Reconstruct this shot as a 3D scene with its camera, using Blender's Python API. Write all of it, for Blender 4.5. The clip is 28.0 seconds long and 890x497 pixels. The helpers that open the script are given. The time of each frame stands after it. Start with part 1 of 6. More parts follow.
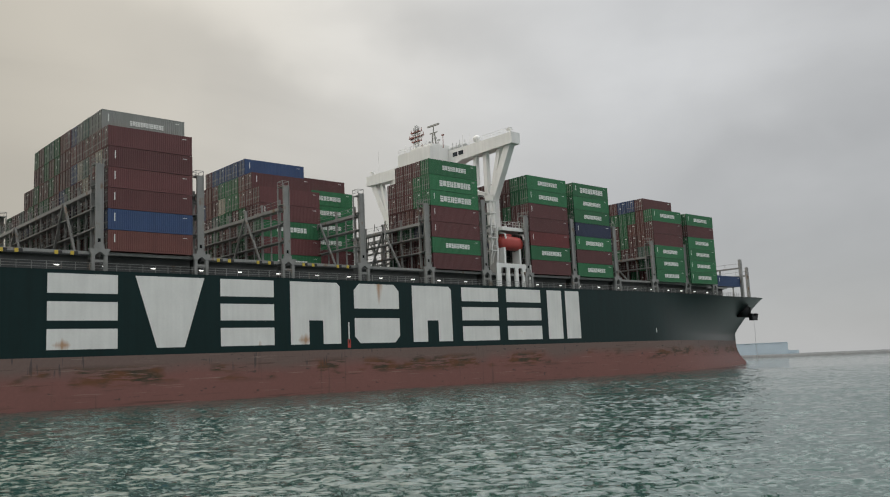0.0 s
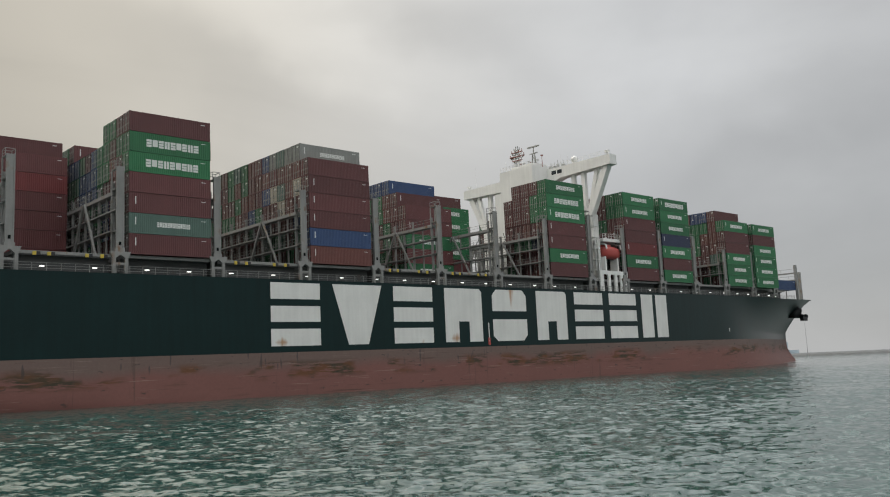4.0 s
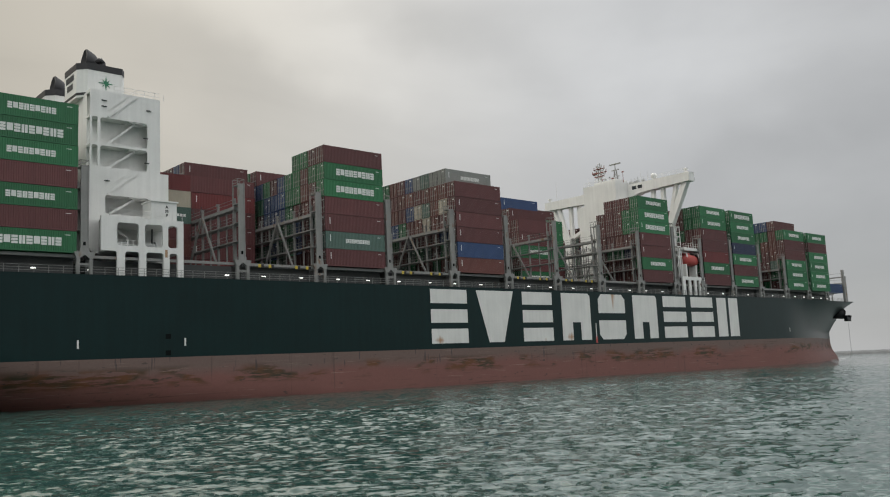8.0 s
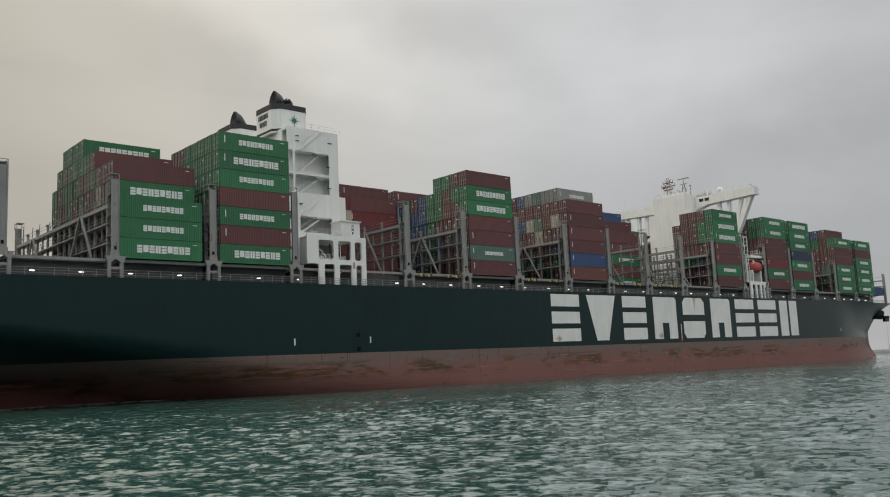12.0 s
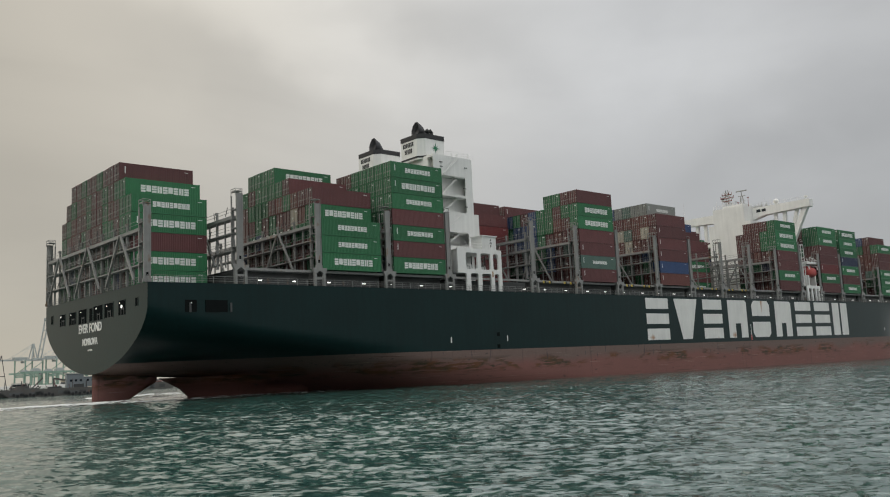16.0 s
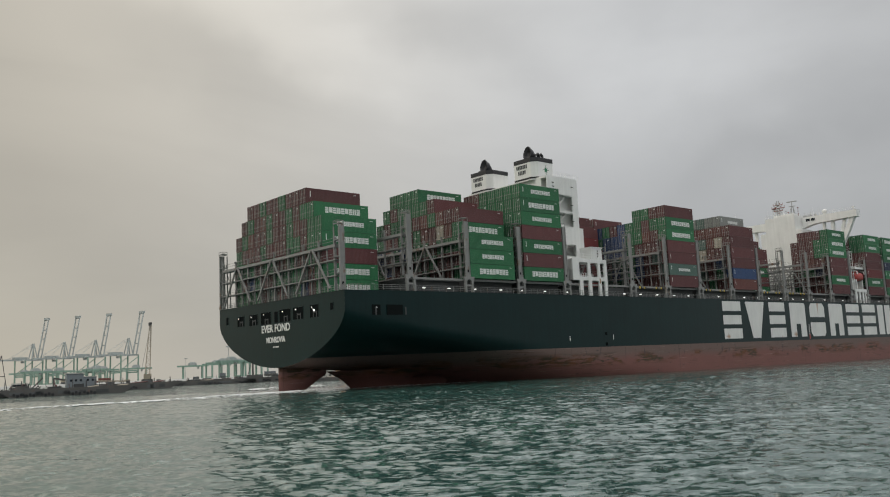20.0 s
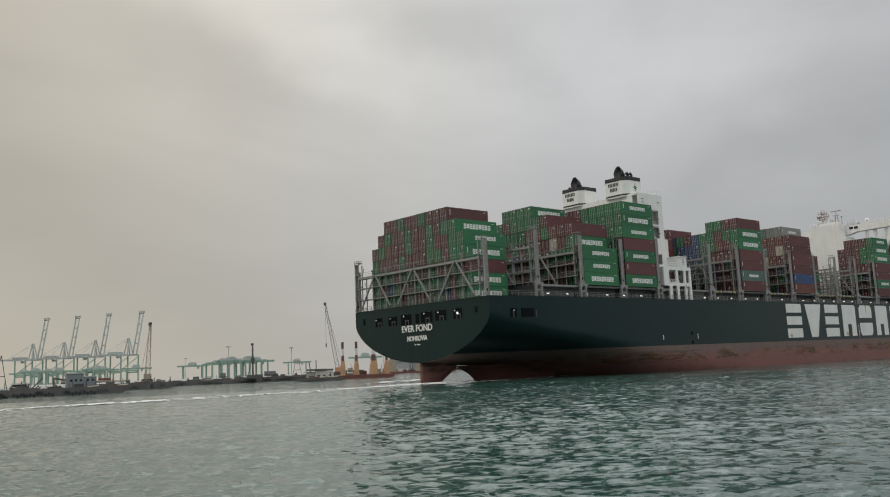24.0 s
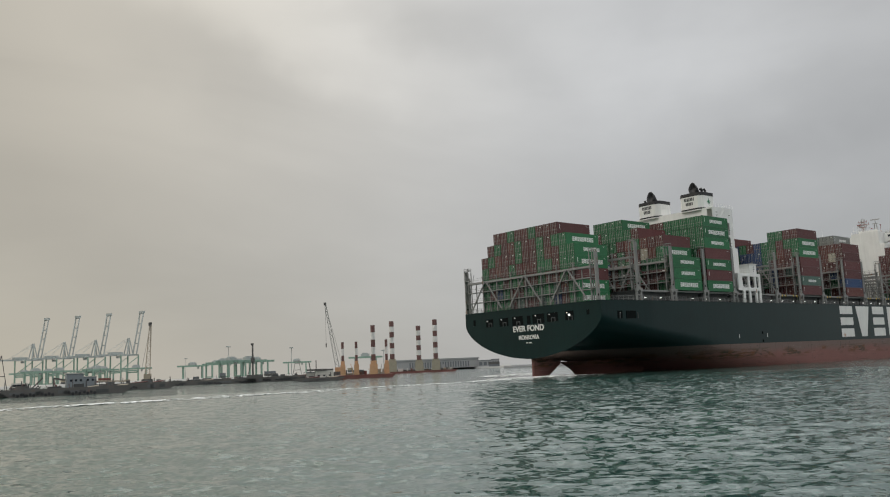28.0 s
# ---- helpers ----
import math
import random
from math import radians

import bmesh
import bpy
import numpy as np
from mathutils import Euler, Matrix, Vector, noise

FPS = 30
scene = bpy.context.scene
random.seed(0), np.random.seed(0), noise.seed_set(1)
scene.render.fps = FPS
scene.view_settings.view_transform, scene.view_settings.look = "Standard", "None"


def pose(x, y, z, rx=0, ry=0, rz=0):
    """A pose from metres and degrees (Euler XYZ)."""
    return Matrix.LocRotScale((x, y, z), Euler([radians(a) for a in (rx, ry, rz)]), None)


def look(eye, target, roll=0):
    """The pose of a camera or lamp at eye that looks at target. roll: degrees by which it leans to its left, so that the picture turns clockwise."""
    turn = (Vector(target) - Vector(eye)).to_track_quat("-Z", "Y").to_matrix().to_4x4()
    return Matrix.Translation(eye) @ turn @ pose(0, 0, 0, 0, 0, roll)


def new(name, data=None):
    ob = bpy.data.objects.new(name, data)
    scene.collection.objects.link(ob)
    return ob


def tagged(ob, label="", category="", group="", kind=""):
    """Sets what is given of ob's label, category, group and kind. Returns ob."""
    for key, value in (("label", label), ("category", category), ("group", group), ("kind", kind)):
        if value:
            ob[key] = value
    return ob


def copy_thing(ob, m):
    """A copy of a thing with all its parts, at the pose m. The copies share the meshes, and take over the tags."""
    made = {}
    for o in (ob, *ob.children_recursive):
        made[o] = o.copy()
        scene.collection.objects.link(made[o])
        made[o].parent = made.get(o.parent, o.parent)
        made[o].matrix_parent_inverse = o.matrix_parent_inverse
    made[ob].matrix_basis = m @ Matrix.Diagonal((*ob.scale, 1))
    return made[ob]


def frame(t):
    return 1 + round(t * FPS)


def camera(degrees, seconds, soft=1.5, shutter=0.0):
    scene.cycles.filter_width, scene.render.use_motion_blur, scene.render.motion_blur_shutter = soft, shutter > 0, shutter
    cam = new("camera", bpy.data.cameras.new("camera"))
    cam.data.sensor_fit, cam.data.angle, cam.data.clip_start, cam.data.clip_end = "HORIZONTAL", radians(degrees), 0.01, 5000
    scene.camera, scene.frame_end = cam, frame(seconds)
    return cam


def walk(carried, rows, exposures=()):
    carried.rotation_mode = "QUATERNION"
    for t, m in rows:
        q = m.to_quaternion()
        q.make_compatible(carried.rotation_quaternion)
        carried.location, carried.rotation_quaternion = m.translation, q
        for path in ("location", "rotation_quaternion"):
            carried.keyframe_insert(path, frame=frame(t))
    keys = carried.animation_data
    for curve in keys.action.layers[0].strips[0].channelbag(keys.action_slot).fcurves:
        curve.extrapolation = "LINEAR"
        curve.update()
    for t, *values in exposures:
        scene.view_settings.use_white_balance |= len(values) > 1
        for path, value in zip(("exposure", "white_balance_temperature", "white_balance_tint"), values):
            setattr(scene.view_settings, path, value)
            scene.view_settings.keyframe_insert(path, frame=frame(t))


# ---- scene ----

# The camera stands still on a small boat; the ship steams past it.
cam = camera(55.27, 28.0, soft=1.1)
EYE = 3.33
EYE_POSE = pose(0, 0, EYE, 90 + 7.94, 0, -42.40) @ pose(0, 0, 0, 0, 0, -2.43)
walk(cam, [(0.0, EYE_POSE), (28.0, EYE_POSE)], exposures=[(0.0, 0.04), (12.0, 0.0), (28.0, -0.06)])

HALF = 24.2                 # half the ship's beam
TRIM = -0.315               # the bow rides a little high
ROWS_T = [2.0 * i for i in range(15)]


def ship_pose(t):
    """Where the ship (origin: transom, centre line, water level) is at t seconds."""
    run = 8.018 * t + 0.004685 * t * t + 0.00045350 * t ** 3
    turn = -0.0009276 * t
    m = Matrix.Translation((150 + run, 0.0062 * t, 0)) @ Matrix.Rotation(turn, 4, "Z") @ Matrix.Translation((-233, 137.9, 0))
    return m @ pose(0, 0, 0, 0, TRIM, 0)


# ---- world and sun ----
world = bpy.data.worlds.new("overcast_sky")
scene.world = world
world.use_nodes = True


def build_world():
    nt = world.node_tree
    nt.nodes.clear()
    N, L = nt.nodes.new, nt.links.new
    out = N("ShaderNodeOutputWorld")
    bg = N("ShaderNodeBackground")
    sky = N("ShaderNodeTexSky")
    sky.sky_type, sky.sun_disc = "NISHITA", False
    sky.sun_elevation, sky.sun_rotation = radians(39), radians(-54)
    co = N("ShaderNodeTexCoord")

    def towards(azimuth, elevation, lo, hi, a, b):
        """A soft factor from a to b as the view turns towards a part of the sky."""
        dot = N("ShaderNodeVectorMath")
        dot.operation = "DOT_PRODUCT"
        az, el = radians(azimuth), radians(elevation)
        dot.inputs[1].default_value = (math.sin(az) * math.cos(el), math.cos(az) * math.cos(el), math.sin(el))
        L(co.outputs["Generated"], dot.inputs[0])
        g = N("ShaderNodeMapRange")
        g.interpolation_type = "SMOOTHSTEP"
        for k, v in (("From Min", lo), ("From Max", hi), ("To Min", a), ("To Max", b)):
            g.inputs[k].default_value = v
        L(dot.outputs["Value"], g.inputs["Value"])
        return g.outputs["Result"]

    def times(vec, fac):
        k = N("ShaderNodeVectorMath")
        k.operation = "SCALE"
        L(vec, k.inputs[0])
        if isinstance(fac, float):
            k.inputs["Scale"].default_value = fac
        else:
            L(fac, k.inputs["Scale"])
        return k.outputs[0]

    def blend(fac, a, b):
        k = N("ShaderNodeMix")
        k.data_type = "RGBA"
        for i, v in ((0, fac), (6, a), (7, b)):
            if isinstance(v, float):
                k.inputs[i].default_value = v
            elif isinstance(v, tuple):
                k.inputs[i].default_value = (*v, 1)
            else:
                L(v, k.inputs[i])
        return k.outputs[2]

    # warm haze towards the hidden sun, cooler grey away from it
    base = blend(towards(-25, 8, 0.15, 0.9, 0.0, 1.0), (0.503, 0.508, 0.510), (0.510, 0.468, 0.388))
    mp = N("ShaderNodeMapping")
    mp.inputs["Rotation"].default_value = (radians(18), radians(-22), radians(20))
    mp.inputs["Scale"].default_value = (0.8, 1.5, 3.2)
    mp.inputs["Location"].default_value = (0.35, 0.1, 0.62)
    L(co.outputs["Generated"], mp.inputs["Vector"])
    big = N("ShaderNodeTexNoise")
    big.inputs["Scale"].default_value, big.inputs["Detail"].default_value, big.inputs["Roughness"].default_value = 1.5, 6, 0.5
    big.inputs["Distortion"].default_value = 0.5
    L(mp.outputs[0], big.inputs["Vector"])
    veil = N("ShaderNodeMapRange")
    veil.interpolation_type = "SMOOTHSTEP"
    for k, v in (("From Min", 0.32), ("From Max", 0.68), ("To Min", 0.92), ("To Max", 1.08)):
        veil.inputs[k].default_value = v
    L(big.outputs["Fac"], veil.inputs["Value"])
    cloud = times(base, veil.outputs["Result"])
    cloud = times(cloud, towards(40, 32, 0.84, 1.0, 0.94, 1.25))
    # long soft cloud banks, each drawn out along its own slant, with frayed edges
    fray = N("ShaderNodeTexNoise")
    fray.inputs["Scale"].default_value, fray.inputs["Detail"].default_value, fray.inputs["Roughness"].default_value = 4.5, 4, 0.55
    L(co.outputs["Generated"], fray.inputs["Vector"])
    shift = N("ShaderNodeVectorMath")
    shift.operation = "MULTIPLY_ADD"
    shift.inputs[1].default_value = (0.16, 0.16, 0.16)
    L(fray.outputs["Color"], shift.inputs[0])
    L(co.outputs["Generated"], shift.inputs[2])

    def bank(azimuth, elevation, slant, long, wide, gain):
        az, el, sl = radians(azimuth), radians(elevation), radians(slant)
        mid = Vector((math.sin(az) * math.cos(el), math.cos(az) * math.cos(el), math.sin(el)))
        right = Vector((math.cos(az), -math.sin(az), 0))
        up = right.cross(mid)
        along, over = right * math.cos(sl) + up * math.sin(sl), up * math.cos(sl) - right * math.sin(sl)
        off = N("ShaderNodeVectorMath")
        off.operation = "SUBTRACT"
        off.inputs[1].default_value = mid + Vector((0.08, 0.08, 0.08))
        L(shift.outputs[0], off.inputs[0])
        pair = N("ShaderNodeCombineXYZ")
        for i, (axis, reach) in enumerate(((along, long), (over, wide))):
            d = N("ShaderNodeVectorMath")
            d.operation = "DOT_PRODUCT"
            d.inputs[1].default_value = axis / radians(reach)
            L(off.outputs[0], d.inputs[0])
            L(d.outputs["Value"], pair.inputs[i])
        far = N("ShaderNodeVectorMath")
        far.operation = "LENGTH"
        L(pair.outputs[0], far.inputs[0])
        g = N("ShaderNodeMapRange")
        g.interpolation_type = "SMOOTHSTEP"
        for k, v in (("From Min", 0.0), ("From Max", 1.0), ("To Min", 1.0 + gain), ("To Max", 1.0)):
            g.inputs[k].default_value = v
        L(far.outputs["Value"], g.inputs["Value"])
        return g.outputs["Result"]

    for row in ((26.5, 19.6, -24, 12, 4.4, -0.11), (36.0, 21.3, -22, 17, 5.0, 0.18), (45.5, 20.0, -24, 12, 3.4, -0.06), (64, 12.5, 15, 11, 2.6, -0.06),
                (62, 18.0, 8, 22, 7.0, 0.11), (18, 12, -20, 15, 4.0, -0.05), (30, 9, -12, 20, 3.5, 0.04), (-60, 35, 20, 40, 15, 0.1), (150, 30, 30, 60, 18, -0.08), (70, 3.5, 0, 30, 8.5, -0.14)):
        cloud = times(cloud, bank(*row))
    # overcast: the zenith is far brighter than the horizon
    cloud = times(cloud, towards(0, 90, 0.390, 0.62, 1.0, 3.6))
    L(blend(0.92, times(sky.outputs["Color"], 0.08), cloud), bg.inputs["Color"])
    bg.inputs["Strength"].default_value = 1.0
    L(bg.outputs[0], out.inputs["Surface"])


build_world()
sun = new("sun", bpy.data.lights.new("sun", "SUN"))
sun.data.energy, sun.data.angle, sun.data.color = 0.5, radians(25), (1.0, 0.96, 0.9)
sun.matrix_world = look((-70, 50, 70), (0, 0, 0))

# ---- materials ----


def node_material(name):
    m = bpy.data.materials.new(name)
    m.use_nodes = True
    nt = m.node_tree
    b = nt.nodes["Principled BSDF"]
    return m, nt, b, nt.nodes.new, nt.links.new


def paint(name, colour, rough=0.5, metal=0.0, wear=0.25, scale=0.6, bump=0.02, streak=0.0, rust=(0.16, 0.075, 0.035), rust_amount=0.0,
          by_object=0.0, coords="Object"):
    """Weathered paint: soft patches, fine grain, dirt streaks running down, rust blotches."""
    m, nt, b, N, L = node_material(name)
    co = N("ShaderNodeTexCoord")
    n1 = N("ShaderNodeTexNoise")
    n1.inputs["Scale"].default_value, n1.inputs["Detail"].default_value = scale, 6
    L(co.outputs[coords], n1.inputs["Vector"])
    n2 = N("ShaderNodeTexNoise")
    n2.inputs["Scale"].default_value, n2.inputs["Detail"].default_value = scale * 14, 3
    L(co.outputs[coords], n2.inputs["Vector"])
    sm = N("ShaderNodeMapping")
    sm.inputs["Scale"].default_value = (1.6, 1.6, 0.09)
    L(co.outputs[coords], sm.inputs["Vector"])
    n3 = N("ShaderNodeTexNoise")
    n3.inputs["Scale"].default_value, n3.inputs["Detail"].default_value = 1.0, 4
    L(sm.outputs[0], n3.inputs["Vector"])
    def mathn(op, a, bb):
        k = N("ShaderNodeMath")
        k.operation = op
        for i, v in enumerate((a, bb)):
            if isinstance(v, (int, float)):
                k.inputs[i].default_value = v
            else:
                L(v, k.inputs[i])
        return k.outputs[0]
    v = mathn("MULTIPLY_ADD", n1.outputs["Fac"], wear * 1.6)
    v.node.inputs[2].default_value = 1 - wear * 0.8
    g = mathn("MULTIPLY_ADD", n2.outputs["Fac"], wear * 0.6)
    g.node.inputs[2].default_value = 1 - wear * 0.3
    v = mathn("MULTIPLY", v, g)
    if streak:
        s = mathn("MULTIPLY_ADD", n3.outputs["Fac"], streak * 2)
        s.node.inputs[2].default_value = 1 - streak
        v = mathn("MULTIPLY", v, s)
    if by_object:
        oi = N("ShaderNodeObjectInfo")
        s = mathn("MULTIPLY_ADD", oi.outputs["Random"], by_object)
        s.node.inputs[2].default_value = 1 - by_object / 2
        v = mathn("MULTIPLY", v, s)
    col = N("ShaderNodeVectorMath")
    col.operation = "SCALE"
    col.inputs[0].default_value = colour
    L(v, col.inputs["Scale"])
    result = col.outputs[0]
    if rust_amount:
        r = N("ShaderNodeMapRange")
        r.inputs["From Min"].default_value, r.inputs["From Max"].default_value = 0.74 - rust_amount, 0.80 - rust_amount * 0.8
        mixv = mathn("MULTIPLY_ADD", n1.outputs["Fac"], 0.6)
        L(mathn("MULTIPLY", n3.outputs["Fac"], 0.4), mixv.node.inputs[2])
        L(mixv, r.inputs["Value"])
        mx = N("ShaderNodeMix")
        mx.data_type = "RGBA"
        L(r.outputs["Result"], mx.inputs["Factor"])
        L(result, mx.inputs[6])
        mx.inputs[7].default_value = (*rust, 1)
        result = mx.outputs[2]
    L(result, b.inputs["Base Color"])
    b.inputs["Roughness"].default_value, b.inputs["Metallic"].default_value = rough, metal
    if bump:
        bp = N("ShaderNodeBump")
        bp.inputs["Strength"].default_value, bp.inputs["Distance"].default_value = 0.4, bump
        L(n2.outputs["Fac"], bp.inputs["Height"])
        L(bp.outputs[0], b.inputs["Normal"])
    return m


def glowing(name, colour, strength):
    m, nt, b, N, L = node_material(name)
    b.inputs["Base Color"].default_value = (*colour, 1)
    b.inputs["Emission Color"].default_value = (*colour, 1)
    b.inputs["Emission Strength"].default_value = strength
    return m


def antifouling():
    """Faded red underwater paint: a greyed weathered belt above, pinker below, level scrapes, rust and dark weld runs."""
    m, nt, b, N, L = node_material("hull_antifouling_red")
    co = N("ShaderNodeTexCoord")

    def noise_of(scale3, scale, detail, rough=0.55):
        mp = N("ShaderNodeMapping")
        mp.inputs["Scale"].default_value = scale3
        L(co.outputs["Object"], mp.inputs["Vector"])
        n = N("ShaderNodeTexNoise")
        n.inputs["Scale"].default_value, n.inputs["Detail"].default_value, n.inputs["Roughness"].default_value = scale, detail, rough
        L(mp.outputs[0], n.inputs["Vector"])
        return n.outputs["Fac"]

    def span(value, lo, hi, a=0.0, c=1.0):
        g = N("ShaderNodeMapRange")
        for k, v in (("From Min", lo), ("From Max", hi), ("To Min", a), ("To Max", c)):
            g.inputs[k].default_value = v
        L(value, g.inputs["Value"])
        return g.outputs["Result"]

    def mix(fac, a, c):
        k = N("ShaderNodeMix")
        k.data_type = "RGBA"
        L(fac, k.inputs[0])
        for i, v in ((6, a), (7, c)):
            if isinstance(v, tuple):
                k.inputs[i].default_value = (*v, 1)
            else:
                L(v, k.inputs[i])
        return k.outputs[2]

    def mul(a, c):
        k = N("ShaderNodeMath")
        k.operation = "MULTIPLY"
        L(a, k.inputs[0])
        if isinstance(c, float):
            k.inputs[1].default_value = c
        else:
            L(c, k.inputs[1])
        return k.outputs[0]

    sep = N("ShaderNodeSeparateXYZ")
    L(co.outputs["Object"], sep.inputs[0])
    broad = noise_of((1, 1, 1), 0.09, 5)
    belt_edge = N("ShaderNodeMath")
    belt_edge.operation = "MULTIPLY_ADD"
    belt_edge.inputs[1].default_value = 3.5
    L(broad, belt_edge.inputs[0])
    L(sep.outputs["Z"], belt_edge.inputs[2])
    belt = span(belt_edge.outputs[0], 4.6, 6.4)
    col = mix(broad, (0.228, 0.095, 0.079), (0.170, 0.071, 0.060))
    col = mix(mul(belt, 0.85), col, (0.142, 0.106, 0.091))
    # rust patches along the old load line, torn into level strips, with weed growing in some
    zone = mul(span(sep.outputs["Z"], 1.6, 2.6), span(sep.outputs["Z"], 4.9, 3.9))
    patch = span(noise_of((0.11, 0.11, 0.24), 1.0, 3, 0.5), 0.47, 0.53)
    torn = span(noise_of((0.22, 0.22, 2.2), 1.0, 5, 0.65), 0.43, 0.50)
    tint = mix(span(noise_of((0.3, 0.3, 0.7), 1.0, 2), 0.40, 0.62), (0.125, 0.046, 0.012), (0.030, 0.027, 0.010))
    rusty = mul(mul(zone, patch), torn)
    col = mix(rusty, col, tint)
    strips = mul(span(noise_of((0.10, 0.10, 3.4), 1.0, 4, 0.6), 0.60, 0.64), span(noise_of((0.04, 0.04, 0.3), 1.0, 2), 0.48, 0.58))
    col = mix(mul(strips, 0.75), col, (0.075, 0.040, 0.026))
    chips = span(noise_of((0.45, 0.45, 1.5), 1.0, 4, 0.6), 0.645, 0.68)
    col = mix(mul(chips, 0.75), col, (0.040, 0.034, 0.028))
    scuff = mul(span(noise_of((1.3, 1.3, 0.16), 1.0, 2), 0.66, 0.70), span(sep.outputs["Z"], 3.2, 4.2))
    col = mix(mul(scuff, 0.7), col, (0.03, 0.03, 0.032))
    weld = span(noise_of((1.1, 1.1, 0.06), 1.0, 3), 0.66, 0.72)
    col = mix(mul(weld, 0.5), col, (0.07, 0.045, 0.035))
    pale = span(noise_of((0.09, 0.09, 4.5), 1.3, 4, 0.6), 0.64, 0.69)
    col = mix(mul(pale, 0.4), col, (0.42, 0.33, 0.28))
    fine = noise_of((1, 1, 1), 3.0, 4)
    col = mix(span(fine, 0.3, 0.7, 0.0, 0.22), col, (0.10, 0.05, 0.04))
    L(col, b.inputs["Base Color"])
    b.inputs["Roughness"].default_value = 0.62
    bp = N("ShaderNodeBump")
    bp.inputs["Strength"].default_value, bp.inputs["Distance"].default_value = 0.5, 0.05
    L(broad, bp.inputs["Height"])
    L(bp.outputs[0], b.inputs["Normal"])
    return m


HULL_GREEN = paint("hull_green_paint", (0.0030, 0.0178, 0.0176), 0.32, wear=0.35, scale=0.12, streak=0.25)
HULL_GREEN.node_tree.nodes["Principled BSDF"].inputs["Specular IOR Level"].default_value = 0.22
HULL_RED = antifouling()
HULL_WHITE = paint("hull_white_paint", (0.67, 0.67, 0.64), 0.5, wear=0.16, scale=0.3, streak=0.10, rust=(0.35, 0.2, 0.09), rust_amount=0.08)


def rust_run(m, x, top, length, width):
    """A rust stain that runs down the painted side from a scupper."""
    nt = m.node_tree
    N, L = nt.nodes.new, nt.links.new
    b = nt.nodes["Principled BSDF"]
    old = b.inputs["Base Color"].links[0].from_socket
    co, sep, nz = N("ShaderNodeTexCoord"), N("ShaderNodeSeparateXYZ"), N("ShaderNodeTexNoise")
    mp = N("ShaderNodeMapping")
    mp.inputs["Scale"].default_value = (2.2, 2.2, 0.25)
    L(co.outputs["Object"], sep.inputs[0])
    L(co.outputs["Object"], mp.inputs["Vector"])
    L(mp.outputs[0], nz.inputs["Vector"])
    nz.inputs["Scale"].default_value, nz.inputs["Detail"].default_value = 1.0, 4

    def calc(op, *vals):
        k = N("ShaderNodeMath")
        k.operation = op
        for i, v in enumerate(vals):
            if isinstance(v, (int, float)):
                k.inputs[i].default_value = v
            else:
                L(v, k.inputs[i])
        return k.outputs[0]
    across = calc("ABSOLUTE", calc("MULTIPLY", calc("SUBTRACT", sep.outputs["X"], x), 1 / width))
    down = calc("ABSOLUTE", calc("MULTIPLY", calc("SUBTRACT", top, sep.outputs["Z"]), 1 / length))
    f = calc("SUBTRACT", calc("MULTIPLY_ADD", nz.outputs["Fac"], 1.5, 0.35), calc("ADD", across, calc("MAXIMUM", down, 0.0)))
    f.node.use_clamp = True
    mx = N("ShaderNodeMix")
    mx.data_type = "RGBA"
    L(calc("MULTIPLY", f, 0.85), mx.inputs[0])
    L(old, mx.inputs[6])
    mx.inputs[7].default_value = (0.36, 0.17, 0.055, 1)
    L(mx.outputs[2], b.inputs["Base Color"])


rust_run(HULL_WHITE, 171.3, 16.75, 3.6, 1.0)
rust_run(HULL_WHITE, 156.5, 7.6, 1.0, 1.6)
rust_run(HULL_WHITE, 120.0, 7.5, 0.8, 1.2)
SHIP_WHITE = paint("superstructure_white", (0.70, 0.70, 0.675), 0.45, wear=0.14, scale=0.3, streak=0.12, rust=(0.42, 0.30, 0.19), rust_amount=0.05)
GREY = paint("lashing_grey_paint", (0.225, 0.225, 0.215), 0.55, wear=0.35, scale=0.5, streak=0.22, rust=(0.17, 0.095, 0.05), rust_amount=0.17)
DARK = paint("dark_deck_grey", (0.055, 0.058, 0.058), 0.7, wear=0.3, scale=0.4)
DECK = paint("deck_paint", (0.10, 0.11, 0.10), 0.7, wear=0.3, scale=0.3)
BLACK = paint("funnel_black", (0.02, 0.02, 0.022), 0.6, wear=0.3)
YELLOW = paint("hazard_yellow", (0.55, 0.40, 0.05), 0.6, wear=0.2)
ORANGE = paint("lifeboat_orange", (0.38, 0.055, 0.045), 0.4, wear=0.15)
STAR = paint("emblem_green", (0.02, 0.16, 0.08), 0.5, wear=0.1)
LAMP = glowing("deck_lamp_glow", (1.0, 0.98, 0.93), 1.6)
FOAM = paint("sea_foam", (0.64, 0.66, 0.655), 0.8, wear=0.12, scale=1.2)
SPRAY = paint("falling_water", (0.55, 0.58, 0.58), 0.3, wear=0.1)
# glossless near-black: shade painted on flat opening plates; the locker letters share it
SHADE_LETTER_BLACK = paint("opening_shade_and_letter_black", (0.010, 0.012, 0.012), 0.9, wear=0.3)
SHADE_LETTER_BLACK.node_tree.nodes["Principled BSDF"].inputs["Specular IOR Level"].default_value = 0.0
GLASSY = paint("dark_window_glass", (0.02, 0.025, 0.03), 0.12, wear=0.1)

